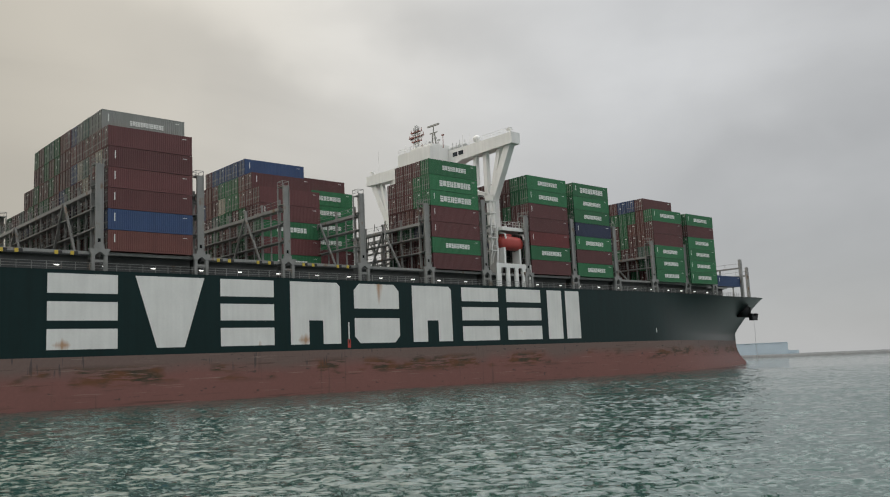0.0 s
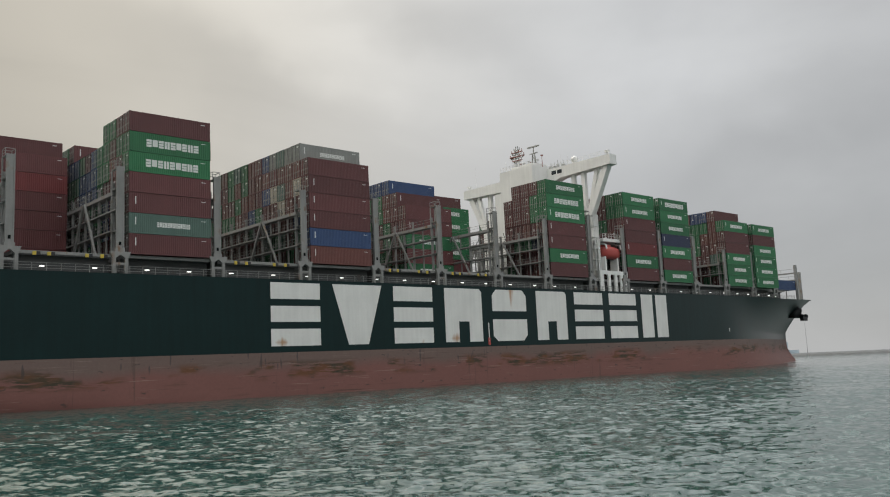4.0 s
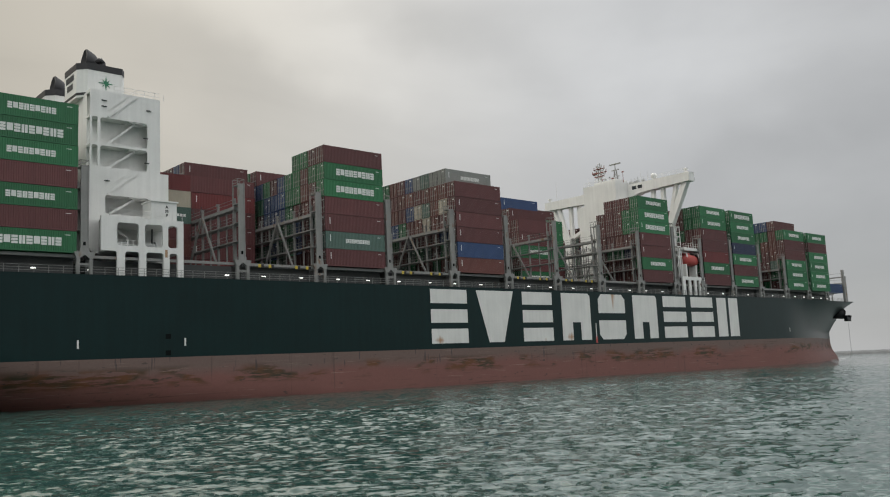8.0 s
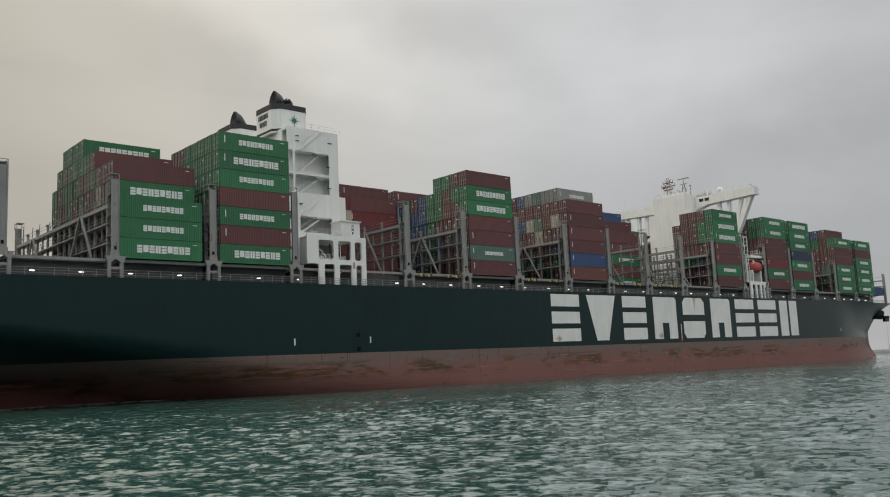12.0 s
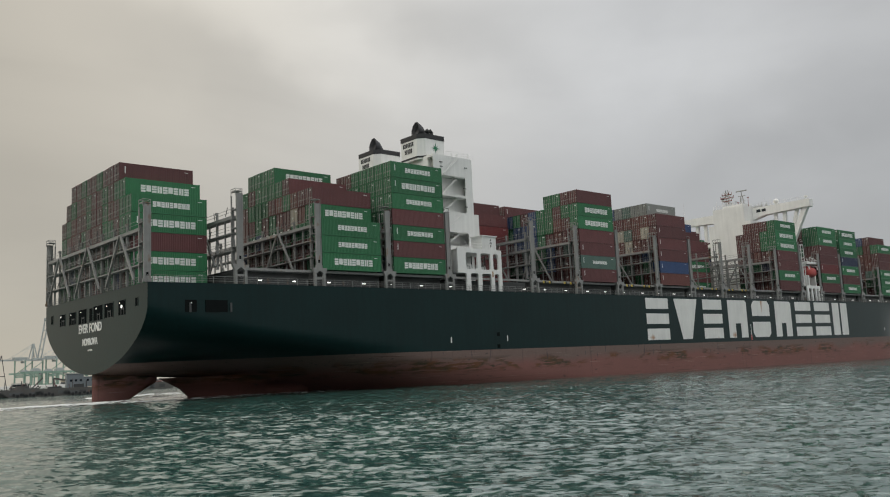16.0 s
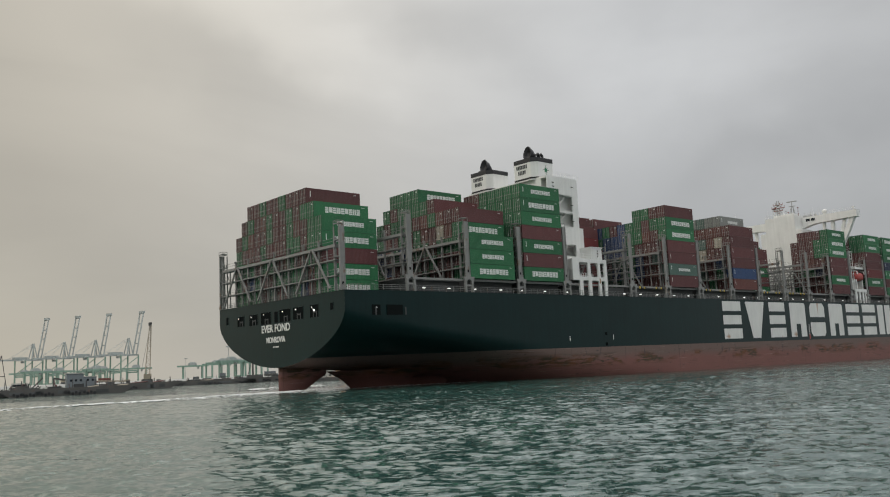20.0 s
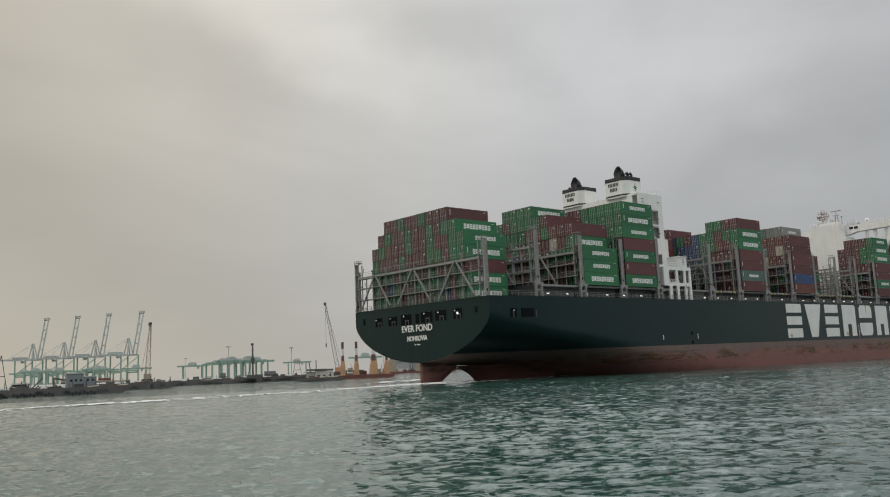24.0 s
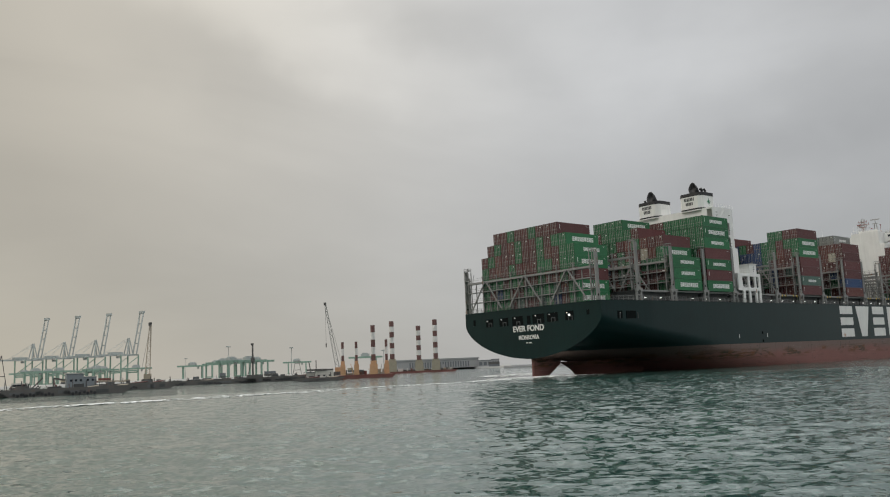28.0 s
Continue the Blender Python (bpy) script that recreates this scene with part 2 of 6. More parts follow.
BOX_COLOURS = {
    "brown": ((0.104, 0.033, 0.033), "maroon brown steel"),
    "rust": ((0.130, 0.044, 0.036), "rust brown steel"),
    "green": ((0.020, 0.134, 0.052), "bright green steel"),
    "teal": ((0.080, 0.140, 0.115), "grey-green steel"),
    "blue": ((0.026, 0.058, 0.145), "blue steel"),
    "navy": ((0.022, 0.032, 0.075), "dark navy steel"),
    "red": ((0.135, 0.026, 0.026), "red steel"),
    "grey": ((0.20, 0.21, 0.195), "weathered grey steel"),
    "orange": ((0.30, 0.10, 0.04), "faded orange steel"),
    "cream": ((0.42, 0.38, 0.30), "dirty cream steel"),
}
BOX_PAINT = {k: paint("container_" + k, c, 0.5, wear=0.24, scale=0.35, streak=0.16, rust_amount=0.08, by_object=0.35) for k, (c, _) in BOX_COLOURS.items()}
RUSTY = paint("rust_stain", (0.34, 0.22, 0.13), 0.8, wear=0.5, scale=2.0)
CABIN_DIM = paint("roof_fitting_grey", (0.42, 0.43, 0.42), 0.6, wear=0.3)
MAST_RED = paint("mast_red", (0.24, 0.10, 0.085), 0.6, wear=0.2)
BOX_WHITE = paint("container_lettering_white", (0.66, 0.68, 0.65), 0.5, wear=0.2)
RODS = paint("door_rod_galvanised", (0.27, 0.27, 0.25), 0.5, wear=0.3)
RUBBER = paint("door_seal_rubber", (0.012, 0.012, 0.013), 0.8, wear=0.2)

# ---- mesh helpers ----


def box(bm, x0, x1, y0, y1, z0, z1):
    vs = [bm.verts.new((x, y, z)) for z in (z0, z1) for y in (y0, y1) for x in (x0, x1)]
    for f in ((0, 2, 3, 1), (4, 5, 7, 6), (0, 1, 5, 4), (2, 6, 7, 3), (0, 4, 6, 2), (1, 3, 7, 5)):
        bm.faces.new([vs[i] for i in f])


def beam(bm, a, b, w, h=None):
    """A square bar from a to b."""
    a, b = Vector(a), Vector(b)
    h = h or w
    d = (b - a).normalized()
    side = d.cross(Vector((0, 0, 1)))
    side = (side if side.length > 1e-3 else Vector((1, 0, 0))).normalized()
    up = side.cross(d)
    ring = [side * (w / 2 * i) + up * (h / 2 * j) for i, j in ((-1, -1), (1, -1), (1, 1), (-1, 1))]
    lo, hi = [bm.verts.new(a + r) for r in ring], [bm.verts.new(b + r) for r in ring]
    for i in range(4):
        j = (i + 1) % 4
        bm.faces.new((lo[i], lo[j], hi[j], hi[i]))
    bm.faces.new(lo[::-1]), bm.faces.new(hi)


def tube(bm, a, b, r0, r1=None, n=10):
    a, b = Vector(a), Vector(b)
    r1 = r0 if r1 is None else r1
    d = (b - a).normalized()
    side = d.orthogonal().normalized()
    up = d.cross(side)
    ring = [(side * math.cos(6.2832 * i / n) + up * math.sin(6.2832 * i / n)) for i in range(n)]
    lo, hi = [bm.verts.new(a + r * r0) for r in ring], [bm.verts.new(b + r * r1) for r in ring]
    for i in range(n):
        j = (i + 1) % n
        bm.faces.new((lo[i], lo[j], hi[j], hi[i]))
    bm.faces.new(lo[::-1]), bm.faces.new(hi)


def slab(bm, outline, y0, y1):
    """An outline in x and z, extruded from y0 to y1."""
    lo = [bm.verts.new((x, y0, z)) for x, z in outline]
    hi = [bm.verts.new((x, y1, z)) for x, z in outline]
    n = len(outline)
    bm.faces.new(lo), bm.faces.new(hi[::-1])
    for i in range(n):
        j = (i + 1) % n
        bm.faces.new((lo[j], lo[i], hi[i], hi[j]))


def prism(bm, outline, z0, z1):
    """An outline in x and y, extruded from z0 to z1."""
    lo = [bm.verts.new((x, y, z0)) for x, y in outline]
    hi = [bm.verts.new((x, y, z1)) for x, y in outline]
    bm.faces.new(lo[::-1]), bm.faces.new(hi)
    for i in range(len(lo)):
        j = (i + 1) % len(lo)
        bm.faces.new((lo[i], lo[j], hi[j], hi[i]))


def to_mesh(name, bm, material, smooth=False):
    bmesh.ops.recalc_face_normals(bm, faces=bm.faces)
    me = bpy.data.meshes.new(name)
    bm.to_mesh(me)
    bm.free()
    me.materials.append(material)
    if smooth:
        me.shade_smooth()
    return me


def part(name, bm, material, parent, label="", smooth=False):
    ob = new(name, to_mesh(name, bm, material, smooth))
    ob.parent = parent
    if label:
        ob["label"] = label
    return ob


def boxes(*rows):
    bm = bmesh.new()
    for r in rows:
        box(bm, *r)
    return bm


def beams(w, *rows):
    bm = bmesh.new()
    for a, b in rows:
        beam(bm, a, b, w)
    return bm


def bent(bm, pts, w):
    """A square bar bent along a line of points."""
    rows = [[bm.verts.new((x, y + a * w / 2, z + c * w / 2)) for a, c in ((-1, -1), (1, -1), (1, 1), (-1, 1))] for x, y, z in pts]
    for lo, hi in zip(rows, rows[1:]):
        for i in range(4):
            j = (i + 1) % 4
            bm.faces.new((lo[i], lo[j], hi[j], hi[i]))


def thing(name, label, category, group="", kind=""):
    return tagged(new(name), label, category, group, kind)


MOVERS = []                 # (object, pose on the ship)

# ---- the sea ----


RIPPLE = (1.05, 0.95)       # tilt of the fine ripples, coarse and small
SWELL = 0.0052


def build_sea():
    m, nt, b, N, L = node_material("sea_water")
    b.inputs["Base Color"].default_value = (0.026, 0.065, 0.056, 1)
    b.inputs["Roughness"].default_value, b.inputs["IOR"].default_value = 0.05, 1.47
    co = N("ShaderNodeTexCoord")
    turned = N("ShaderNodeMapping")
    turned.inputs["Rotation"].default_value = (0, 0, radians(42))
    L(co.outputs["Object"], turned.inputs["Vector"])
    mp = N("ShaderNodeMapping")
    mp.inputs["Scale"].default_value = (0.62, 1.0, 1.0)
    L(turned.outputs[0], mp.inputs["Vector"])
    gust = N("ShaderNodeTexNoise")
    gust.inputs["Scale"].default_value, gust.inputs["Detail"].default_value = 0.045, 2
    L(mp.outputs[0], gust.inputs["Vector"])
    calm = N("ShaderNodeMapRange")
    for k, v in (("From Min", 0.35), ("From Max", 0.65), ("To Min", 0.55), ("To Max", 1.25)):
        calm.inputs[k].default_value = v
    L(gust.outputs["Fac"], calm.inputs["Value"])
    # ripples too small for the mesh: each tilts the surface a little
    last = co.outputs["Normal"]
    for scale, tilt, detail in ((1.5, RIPPLE[0], 2.0), (4.2, RIPPLE[1], 1.0)):
        n = N("ShaderNodeTexNoise")
        n.inputs["Scale"].default_value, n.inputs["Detail"].default_value, n.inputs["Roughness"].default_value = scale, detail, 0.5
        L(mp.outputs[0], n.inputs["Vector"])
        mid = N("ShaderNodeVectorMath")
        mid.operation = "SUBTRACT"
        mid.inputs[1].default_value = (0.5, 0.5, 0.5)
        L(n.outputs["Color"], mid.inputs[0])
        flat = N("ShaderNodeVectorMath")
        flat.operation = "MULTIPLY"
        flat.inputs[1].default_value = (tilt, tilt, 0)
        L(mid.outputs[0], flat.inputs[0])
        gusty = N("ShaderNodeVectorMath")
        gusty.operation = "SCALE"
        L(flat.outputs[0], gusty.inputs[0])
        L(calm.outputs["Result"], gusty.inputs["Scale"])
        add = N("ShaderNodeVectorMath")
        add.operation = "ADD"
        L(last, add.inputs[0])
        L(gusty.outputs[0], add.inputs[1])
        last = add.outputs[0]
    unit = N("ShaderNodeVectorMath")
    unit.operation = "NORMALIZE"
    L(last, unit.inputs[0])
    L(unit.outputs[0], b.inputs["Normal"])
    rng = np.random.default_rng(5)
    # one sheet to the horizon, finest over the stretch of water before the ship
    r = [0.2, 1.0, 2.0, 4.0, 7.0, 12.0, 18.0]
    while r[-1] < 4600:
        r.append(r[-1] * (1.0042 if r[-1] < 210 else 1.04))
    r = np.array(r)
    a = np.radians(np.concatenate([np.arange(3, 83, 0.07), np.arange(83, 363, 2.0)]))
    turns = len(a)
    x, y = (r[:, None] * np.sin(a)).ravel(), (r[:, None] * np.cos(a)).ravel()
    z = np.zeros_like(x)
    reach = np.repeat(r, turns)
    gap = np.maximum(np.repeat(np.gradient(r), turns), reach * np.tile(np.where(a < radians(83), 0.0012, 0.035), len(r)))
    gust = 0.95 + 0.22 * np.sin(x * 0.11 + y * 0.05) + 0.2 * np.sin(y * 0.17 - x * 0.06 + 1.0) + 0.15 * np.sin(x * 0.31 + y * 0.24 + 2.0)
    for i in range(70):
        lam = 0.34 * 1.042 ** i
        th = radians(222) + rng.normal(0, 0.55)
        k = 2 * np.pi / lam
        amp = SWELL * lam ** 0.4 * (1.0 if lam < 2.5 else (2.5 / lam) ** 0.35)
        ph = k * (x * math.cos(th) + y * math.sin(th)) + rng.uniform(0, 6.28)
        fade = np.clip(1.5 - gap * 2.6 / lam, 0, 1) * (gust if lam < 3 else 1.0)
        z += amp * (np.sin(ph) + 0.3 * np.sin(2 * ph + 0.6)) * fade
    z *= np.clip((900 - reach) / 500, 0, 1)
    n = len(r)
    i, j = np.meshgrid(np.arange(n - 1), np.arange(turns), indexing="ij")
    j2 = (j + 1) % turns
    quads = np.stack([i * turns + j, i * turns + j2, (i + 1) * turns + j2, (i + 1) * turns + j], -1).reshape(-1, 4)[:, ::-1]
    co_ = np.stack([x, y, z], -1)
    me = bpy.data.meshes.new("sea")
    me.vertices.add(len(co_))
    me.vertices.foreach_set("co", co_.ravel())
    me.loops.add(quads.size)
    me.loops.foreach_set("vertex_index", quads.ravel().astype(np.int32))
    me.polygons.add(len(quads))
    me.polygons.foreach_set("loop_start", np.arange(0, quads.size, 4, dtype=np.int32))
    me.update(calc_edges=True)
    me.validate()
    me.materials.append(m)
    me.shade_smooth()
    sea = tagged(new("water", me), "choppy dark green harbour water", "sea", kind="structure")
    return sea


sea = build_sea()

# ---- the ship's hull ----
ship = thing("container_ship", "long dark green container ship with red underside under way", "ship")
BOOT = 5.95                 # where the green paint ends


def deck_height(x):
    return 17.25 + 1.5 * max(0.0, (x - 285) / 52) ** 1.5


def stem(z):
    """How far forward the hull reaches at height z."""
    return 330.8 + 17.0 * max(0.0, (z - 8) / 10.3) ** 1.146 + 5.9 * math.exp(-((z + 2.0) / 3.25) ** 2)


def keel_line(x):
    """The lowest point of the hull body: it rises over the propeller and rudder."""
    if x < 20:
        return 4.5 - 1.5 * (x / 20)
    return 3.0 - 14.6 * min(1.0, (x - 20) / 42) ** 1.5


def half(x, z):
    """Half the hull's breadth."""
    b = HALF
    if x < 105:
        top = 12.8 - 0.14 * x + 1.2 * math.exp(-x / 4)
        keel = keel_line(x)
        wide = 23.3 + 0.9 * min(1.0, x / 18)
        s = min(1.0, max(0.0, (top - z) / max(0.4, top - keel)))
        b = wide * max(0.0, 1 - s ** (1.7 + 0.5 * min(1.0, x / 40))) ** (0.55 + 0.35 * min(1.0, x / 30))
    if x > 251:
        f = min(1.0, max(0.0, (z - 7.16) / 11.44)) ** 2.77
        end = stem(z)
        u = min(1.0, (x - 251) / max(1.0, end - 251))
        low = HALF * max(0.0, 1 - u ** 1.536) ** 1.25
        u = min(1.0, max(0.0, (x - 268) / (stem(z) - 268)))
        high = HALF * max(0.0, 1 - u ** 2.3) ** 1.03
        b = low + (high - low) * f
    return b


def hull_mesh(name, z_of, levels, material, label):
    xs = [0, 1, 2.5, 5, 8, 12, 14.5, 15.5, 16.5, 18, 20, 22, 24, 28, 33, 38, 44, 50, 58, 66, 75, 85, 95, 110, 130, 150, 175, 200, 225] + [225 + 4 * i for i in range(1, 24)]
    fr = [0.9, 0.93, 0.955, 0.975, 0.988, 0.996, 1.0]
    bm = bmesh.new()
    for sgn in (-1, 1):
        grid = []
        for v in range(levels + 1):
            row = []
            for x in xs:
                z = z_of(x, v / levels)
                row.append(bm.verts.new((x, sgn * half(x, z), z)))
            for q in fr:
                x = 317 + (stem(z_of(330, v / levels)) - 317) * (q - 0.86) / 0.14
                z = z_of(x, v / levels)
                row.append(bm.verts.new((x, sgn * half(x, z), z)))
            grid.append(row)
        for v in range(levels):
            for i in range(len(grid[0]) - 1):
                bm.faces.new((grid[v][i], grid[v][i + 1], grid[v + 1][i + 1], grid[v + 1][i]))
    bmesh.ops.remove_doubles(bm, verts=bm.verts, dist=0.01)
    ob = part(name, bm, material, ship, label, smooth=True)
    ob.data.set_sharp_from_angle(angle=radians(35))
    return ob


hull_mesh("hull_side", lambda x, v: BOOT + (deck_height(x) - BOOT) * v, 16, HULL_GREEN, "dark green painted hull side")
hull_mesh("hull_bottom", lambda x, v: max(-9.0, keel_line(x)) + (BOOT - max(-9.0, keel_line(x))) * v, 16, HULL_RED, "faded red underwater paint with rust and scrapes")


def build_transom():
    """The flat stern plate, green down to its lower edge."""
    bm = bmesh.new()
    low, n = keel_line(0), 28
    rows = []
    for v in range(n + 1):
        z = low + (deck_height(0) - low) * (v / n) ** 1.6
        w = half(0, z)
        rows.append([bm.verts.new((-0.004, w * (i / 10 - 1), z)) for i in range(21)])
    for c, d in zip(rows, rows[1:]):
        for i in range(20):
            bm.faces.new((c[i], d[i], d[i + 1], c[i + 1]))
    part("transom", bm, HULL_GREEN, ship, "flat dark green stern plate")


build_transom()


def build_skeg():
    """The narrow stern post ahead of the propeller, under the overhanging stern."""
    bm = bmesh.new()
    rows = []
    for i in range(15):
        x = 17.3 + i * 2.6
        w = 0.5 + 9.0 * (i / 14) ** 0.8
        row = []
        for z, k in ((-9, 0.3), (-4, 0.5), (-0.5, 0.8), (1.5, 1.6), (3.4, 3.0)):
            row.append((x - (4.2 if i == 0 else 2.4 if i == 1 else 0.8 if i == 2 else 0) * max(0.0, z / 2.8) ** 1.2, min(w * k, 0.96 * half(x, z)) if half(x, z) > 1.0 else w * k, z))
        rows.append(row)
    for s in (-1, 1):
        g = [[bm.verts.new((x, s * y, z)) for x, y, z in row] for row in rows]
        for a, b in zip(g, g[1:]):
            for i in range(4):
                bm.faces.new((a[i], b[i], b[i + 1], a[i + 1]))
        if s == -1:
            front = g[0]
        else:
            for i in range(4):
                bm.faces.new((front[i], g[0][i], g[0][i + 1], front[i + 1]))
    part("skeg", bm, HULL_RED, ship, "faded red stern post", smooth=True)


build_skeg()


def build_deck():
    bm = bmesh.new()
    xs = [0, 10, 30, 60, 100, 150, 200, 240] + [250 + 6 * i for i in range(16)] + [343, 345, 346.5]
    rows = [(bm.verts.new((x, -half(x, deck_height(x)) + 0.05, deck_height(x) - 0.06)), bm.verts.new((x, half(x, deck_height(x)) - 0.05, deck_height(x) - 0.06))) for x in xs]
    for a, b in zip(rows, rows[1:]):
        bm.faces.new((a[0], b[0], b[1], a[1]))
    part("deck", bm, DECK, ship, "dark painted steel deck")


build_deck()

# plain white shapes along the side, in place of the painted word
def build_side_marks():
    spans = [(118.1, 127.1), (129.5, 139.6), (142.1, 151.0), (153.9, 163.3), (166.1, 175.6), (178.6, 187.9), (190.5, 200.1), (202.4, 212.3), (214.3, 224.5)]
    kinds = "bvbgrgbbn"
    z0, z1 = 6.9, 16.75
    h = z1 - z0
    y0, y1 = -HALF - 0.02, -HALF + 0.05
    for (a, b), kind in zip(spans, kinds):
        bm = bmesh.new()
        w = b - a
        if kind == "v":         # a block that narrows downwards
            slab(bm, [(a, z1), (b, z1), (b - 0.30 * w, z0), (a + 0.30 * w, z0)], y0, y1)
        elif kind == "b":       # three level bars
            for lo, hi in ((0, 0.27), (0.38, 0.63), (0.74, 1)):
                box(bm, a, b, y0, y1, z0 + h * lo, z0 + h * hi)
        elif kind == "g":       # a broad block on two feet
            c = 0.6
            slab(bm, [(a, z1), (b - c, z1), (b, z1 - c), (b, z0), (b - 0.36 * w, z0), (b - 0.36 * w, z0 + 0.38 * h), (a + 0.36 * w, z0 + 0.38 * h), (a + 0.36 * w, z0), (a, z0)], y0, y1)
        elif kind == "r":       # a rounded block with a slot
            c = 1.1
            slab(bm, [(a, z0 + 0.42 * h), (a, z0 + c), (a + c, z0), (b - c, z0), (b, z0 + c), (b, z0 + 0.42 * h)], y0, y1)
            slab(bm, [(a, z0 + 0.58 * h), (a, z1 - c), (a + c, z1), (b - c, z1), (b, z1 - c), (b, z0 + 0.58 * h)], y0, y1)
        else:                   # two upright bars
            box(bm, a, a + 0.44 * w, y0, y1, z0, z1)
            box(bm, b - 0.44 * w, b, y0, y1, z0, z1)
        part("side_marking", bm, HULL_WHITE, ship, "large white painted marking block")
    for x, lo, hi in ((56.9, 7.4, 8.5), (71.7, 7.5, 8.6), (252.2, 7.9, 8.9), (164.9, 6.9, 10.4)):
        part("hull_mark", boxes((x - 0.12, x + 0.12, -half(x, 8) - 0.02, -half(x, 8) + 0.05, lo, hi)), HULL_WHITE, ship, "small upright white hull mark")
    part("hull_mark", boxes((164.6, 165.2, -HALF - 0.02, -HALF + 0.05, 6.2, 7.6)), ORANGE, ship, "small red hull mark")
    # flat dark patches painted as the shade inside the ladder recesses
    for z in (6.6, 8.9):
        part("hull_recess", boxes((68.8, 69.6, -HALF - 0.015, -HALF + 0.05, z - 0.4, z + 0.3)), SHADE_LETTER_BLACK, ship, "dark patch painted as the shade of a ladder recess")


build_side_marks()

# ---- containers ----
BASE, TIER, ROW = 20.1, 2.92, 2.5
CL, CW, CH = 12.19, 2.44, 2.88


def container_body(colour):
    """Corrugated box: origin at the aft lower starboard corner."""
    bm = bmesh.new()
    n = 40
    pitch = (CL - 0.4) / n
    for y, out in ((0, -1), (CW, 1)):
        pts = [(0.2, y)]
        for i in range(n):
            x = 0.2 + i * pitch
            d = y - out * 0.036
            pts += [(x + pitch * 0.30, y), (x + pitch * 0.45, d), (x + pitch * 0.80, d), (x + pitch * 0.95, y)]
        pts.append((CL - 0.2, y))
        lo = [bm.verts.new((x, yy, 0.16)) for x, yy in pts]
        hi = [bm.verts.new((x, yy, CH - 0.12)) for x, yy in pts]
        for a, b, c, d in zip(lo, lo[1:], hi[1:], hi):
            bm.faces.new((a, b, c, d))
        e = -0.02 if out < 0 else CW - 0.14
        box(bm, 0.0, CL, e, e + 0.16, 0, 0.17)
        box(bm, 0.0, CL, e + 0.03, e + 0.13, CH - 0.13, CH - 0.02)
        for x in (0, CL - 0.2):
            box(bm, x, x + 0.2, e, e + 0.16, 0.0, CH)
    box(bm, 0.1, CL - 0.1, 0.05, CW - 0.05, CH - 0.1, CH - 0.03)
    box(bm, 0.1, CL - 0.1, 0.05, CW - 0.05, 0.06, 0.14)
    box(bm, CL - 0.12, CL - 0.04, 0.05, CW - 0.05, 0.1, CH - 0.06)
    box(bm, 0.0, 0.14, 0.1, CW - 0.1, CH - 0.18, CH - 0.02)
    box(bm, 0.0, 0.14, 0.1, CW - 0.1, 0.0, 0.15)
    return to_mesh("container_body", bm, BOX_PAINT[colour])


def door_mesh(colour):
    bm = bmesh.new()
    w = CW / 2 - 0.16
    box(bm, 0.03, 0.09, 0, w, 0.16, CH - 0.19)
    for k in range(4):
        z = 0.35 + k * 0.6
        box(bm, 0.015, 0.04, 0.12, w - 0.12, z, z + 0.36)
    return to_mesh("door", bm, BOX_PAINT[colour])


def rod_mesh():
    bm = bmesh.new()
    beam(bm, (-0.02, 0, 0.12), (-0.02, 0, CH - 0.12), 0.06)
    box(bm, -0.06, 0.02, -0.28, 0.05, 1.02, 1.12)
    for z in (0.18, 0.9, 1.9, CH - 0.3):
        box(bm, -0.06, 0.02, -0.09, 0.09, z, z + 0.12)
    return to_mesh("lock_rod", bm, RODS)


def bars_mesh(name, x0, x1, z0, z1, n, lift=-0.03):
    """A row of n plain white blocks that stands for a painted word."""
    bm = bmesh.new()
    step = (x1 - x0) / n
    for i in range(n):
        a, b = x0 + i * step, x0 + (i + 0.84) * step
        h = z1 - z0
        if n == 1 or i % 4 == 1:
            box(bm, a, b, lift, 0.0, z0 + (0.0 if n == 1 else 0.1 * h), z1)
        elif i % 2:
            box(bm, a, a + (b - a) * 0.44, lift, 0.0, z0, z1)
            box(bm, b - (b - a) * 0.44, b, lift, 0.0, z0, z1)
        else:
            for lo, hi in ((0, 0.29), (0.36, 0.64), (0.71, 1)):
                box(bm, a, b, lift, 0.0, z0 + h * lo, z0 + h * hi)
    return to_mesh(name, bm, BOX_WHITE)


BODY = {k: container_body(k) for k in BOX_COLOURS}
DOOR = {k: door_mesh(k) for k in BOX_COLOURS}
RODMESH = rod_mesh()


def seal_mesh():
    bm = bmesh.new()
    for y in (0.11, CW / 2 - 0.02, CW - 0.15):
        box(bm, -0.006, 0.03, y, y + 0.045, 0.14, CH - 0.17)
    for z in (0.13, CH - 0.2):
        box(bm, -0.004, 0.03, 0.15, CW - 0.15, z, z + 0.04)
    return to_mesh("door_seal", bm, RUBBER)


def plate_mesh():
    """Small pale marks on the door leaf."""
    bm = bmesh.new()
    for y0, y1, z0, z1 in ((0.36, 0.98, 2.22, 2.42),):
        box(bm, -0.004, 0.02, y0, y1, z0, z1)
    return to_mesh("door_mark", bm, BOX_WHITE)


SEALMESH, PLATEMESH = seal_mesh(), plate_mesh()
WORDS = {
    "big": bars_mesh("lettering", 2.4, 10.4, 0.85, 1.95, 9),
    "mid": bars_mesh("lettering", 3.3, 9.4, 1.02, 1.88, 9),
    "thin": bars_mesh("lettering", 4.0, 9.0, 1.05, 1.75, 13),
    "code": bars_mesh("code_mark", 0.85, 1.02, 1.2, 2.3, 1),
    "number": bars_mesh("code_mark", 0.5, 1.3, 2.30, 2.38, 1),
}
rng = random.Random(11)


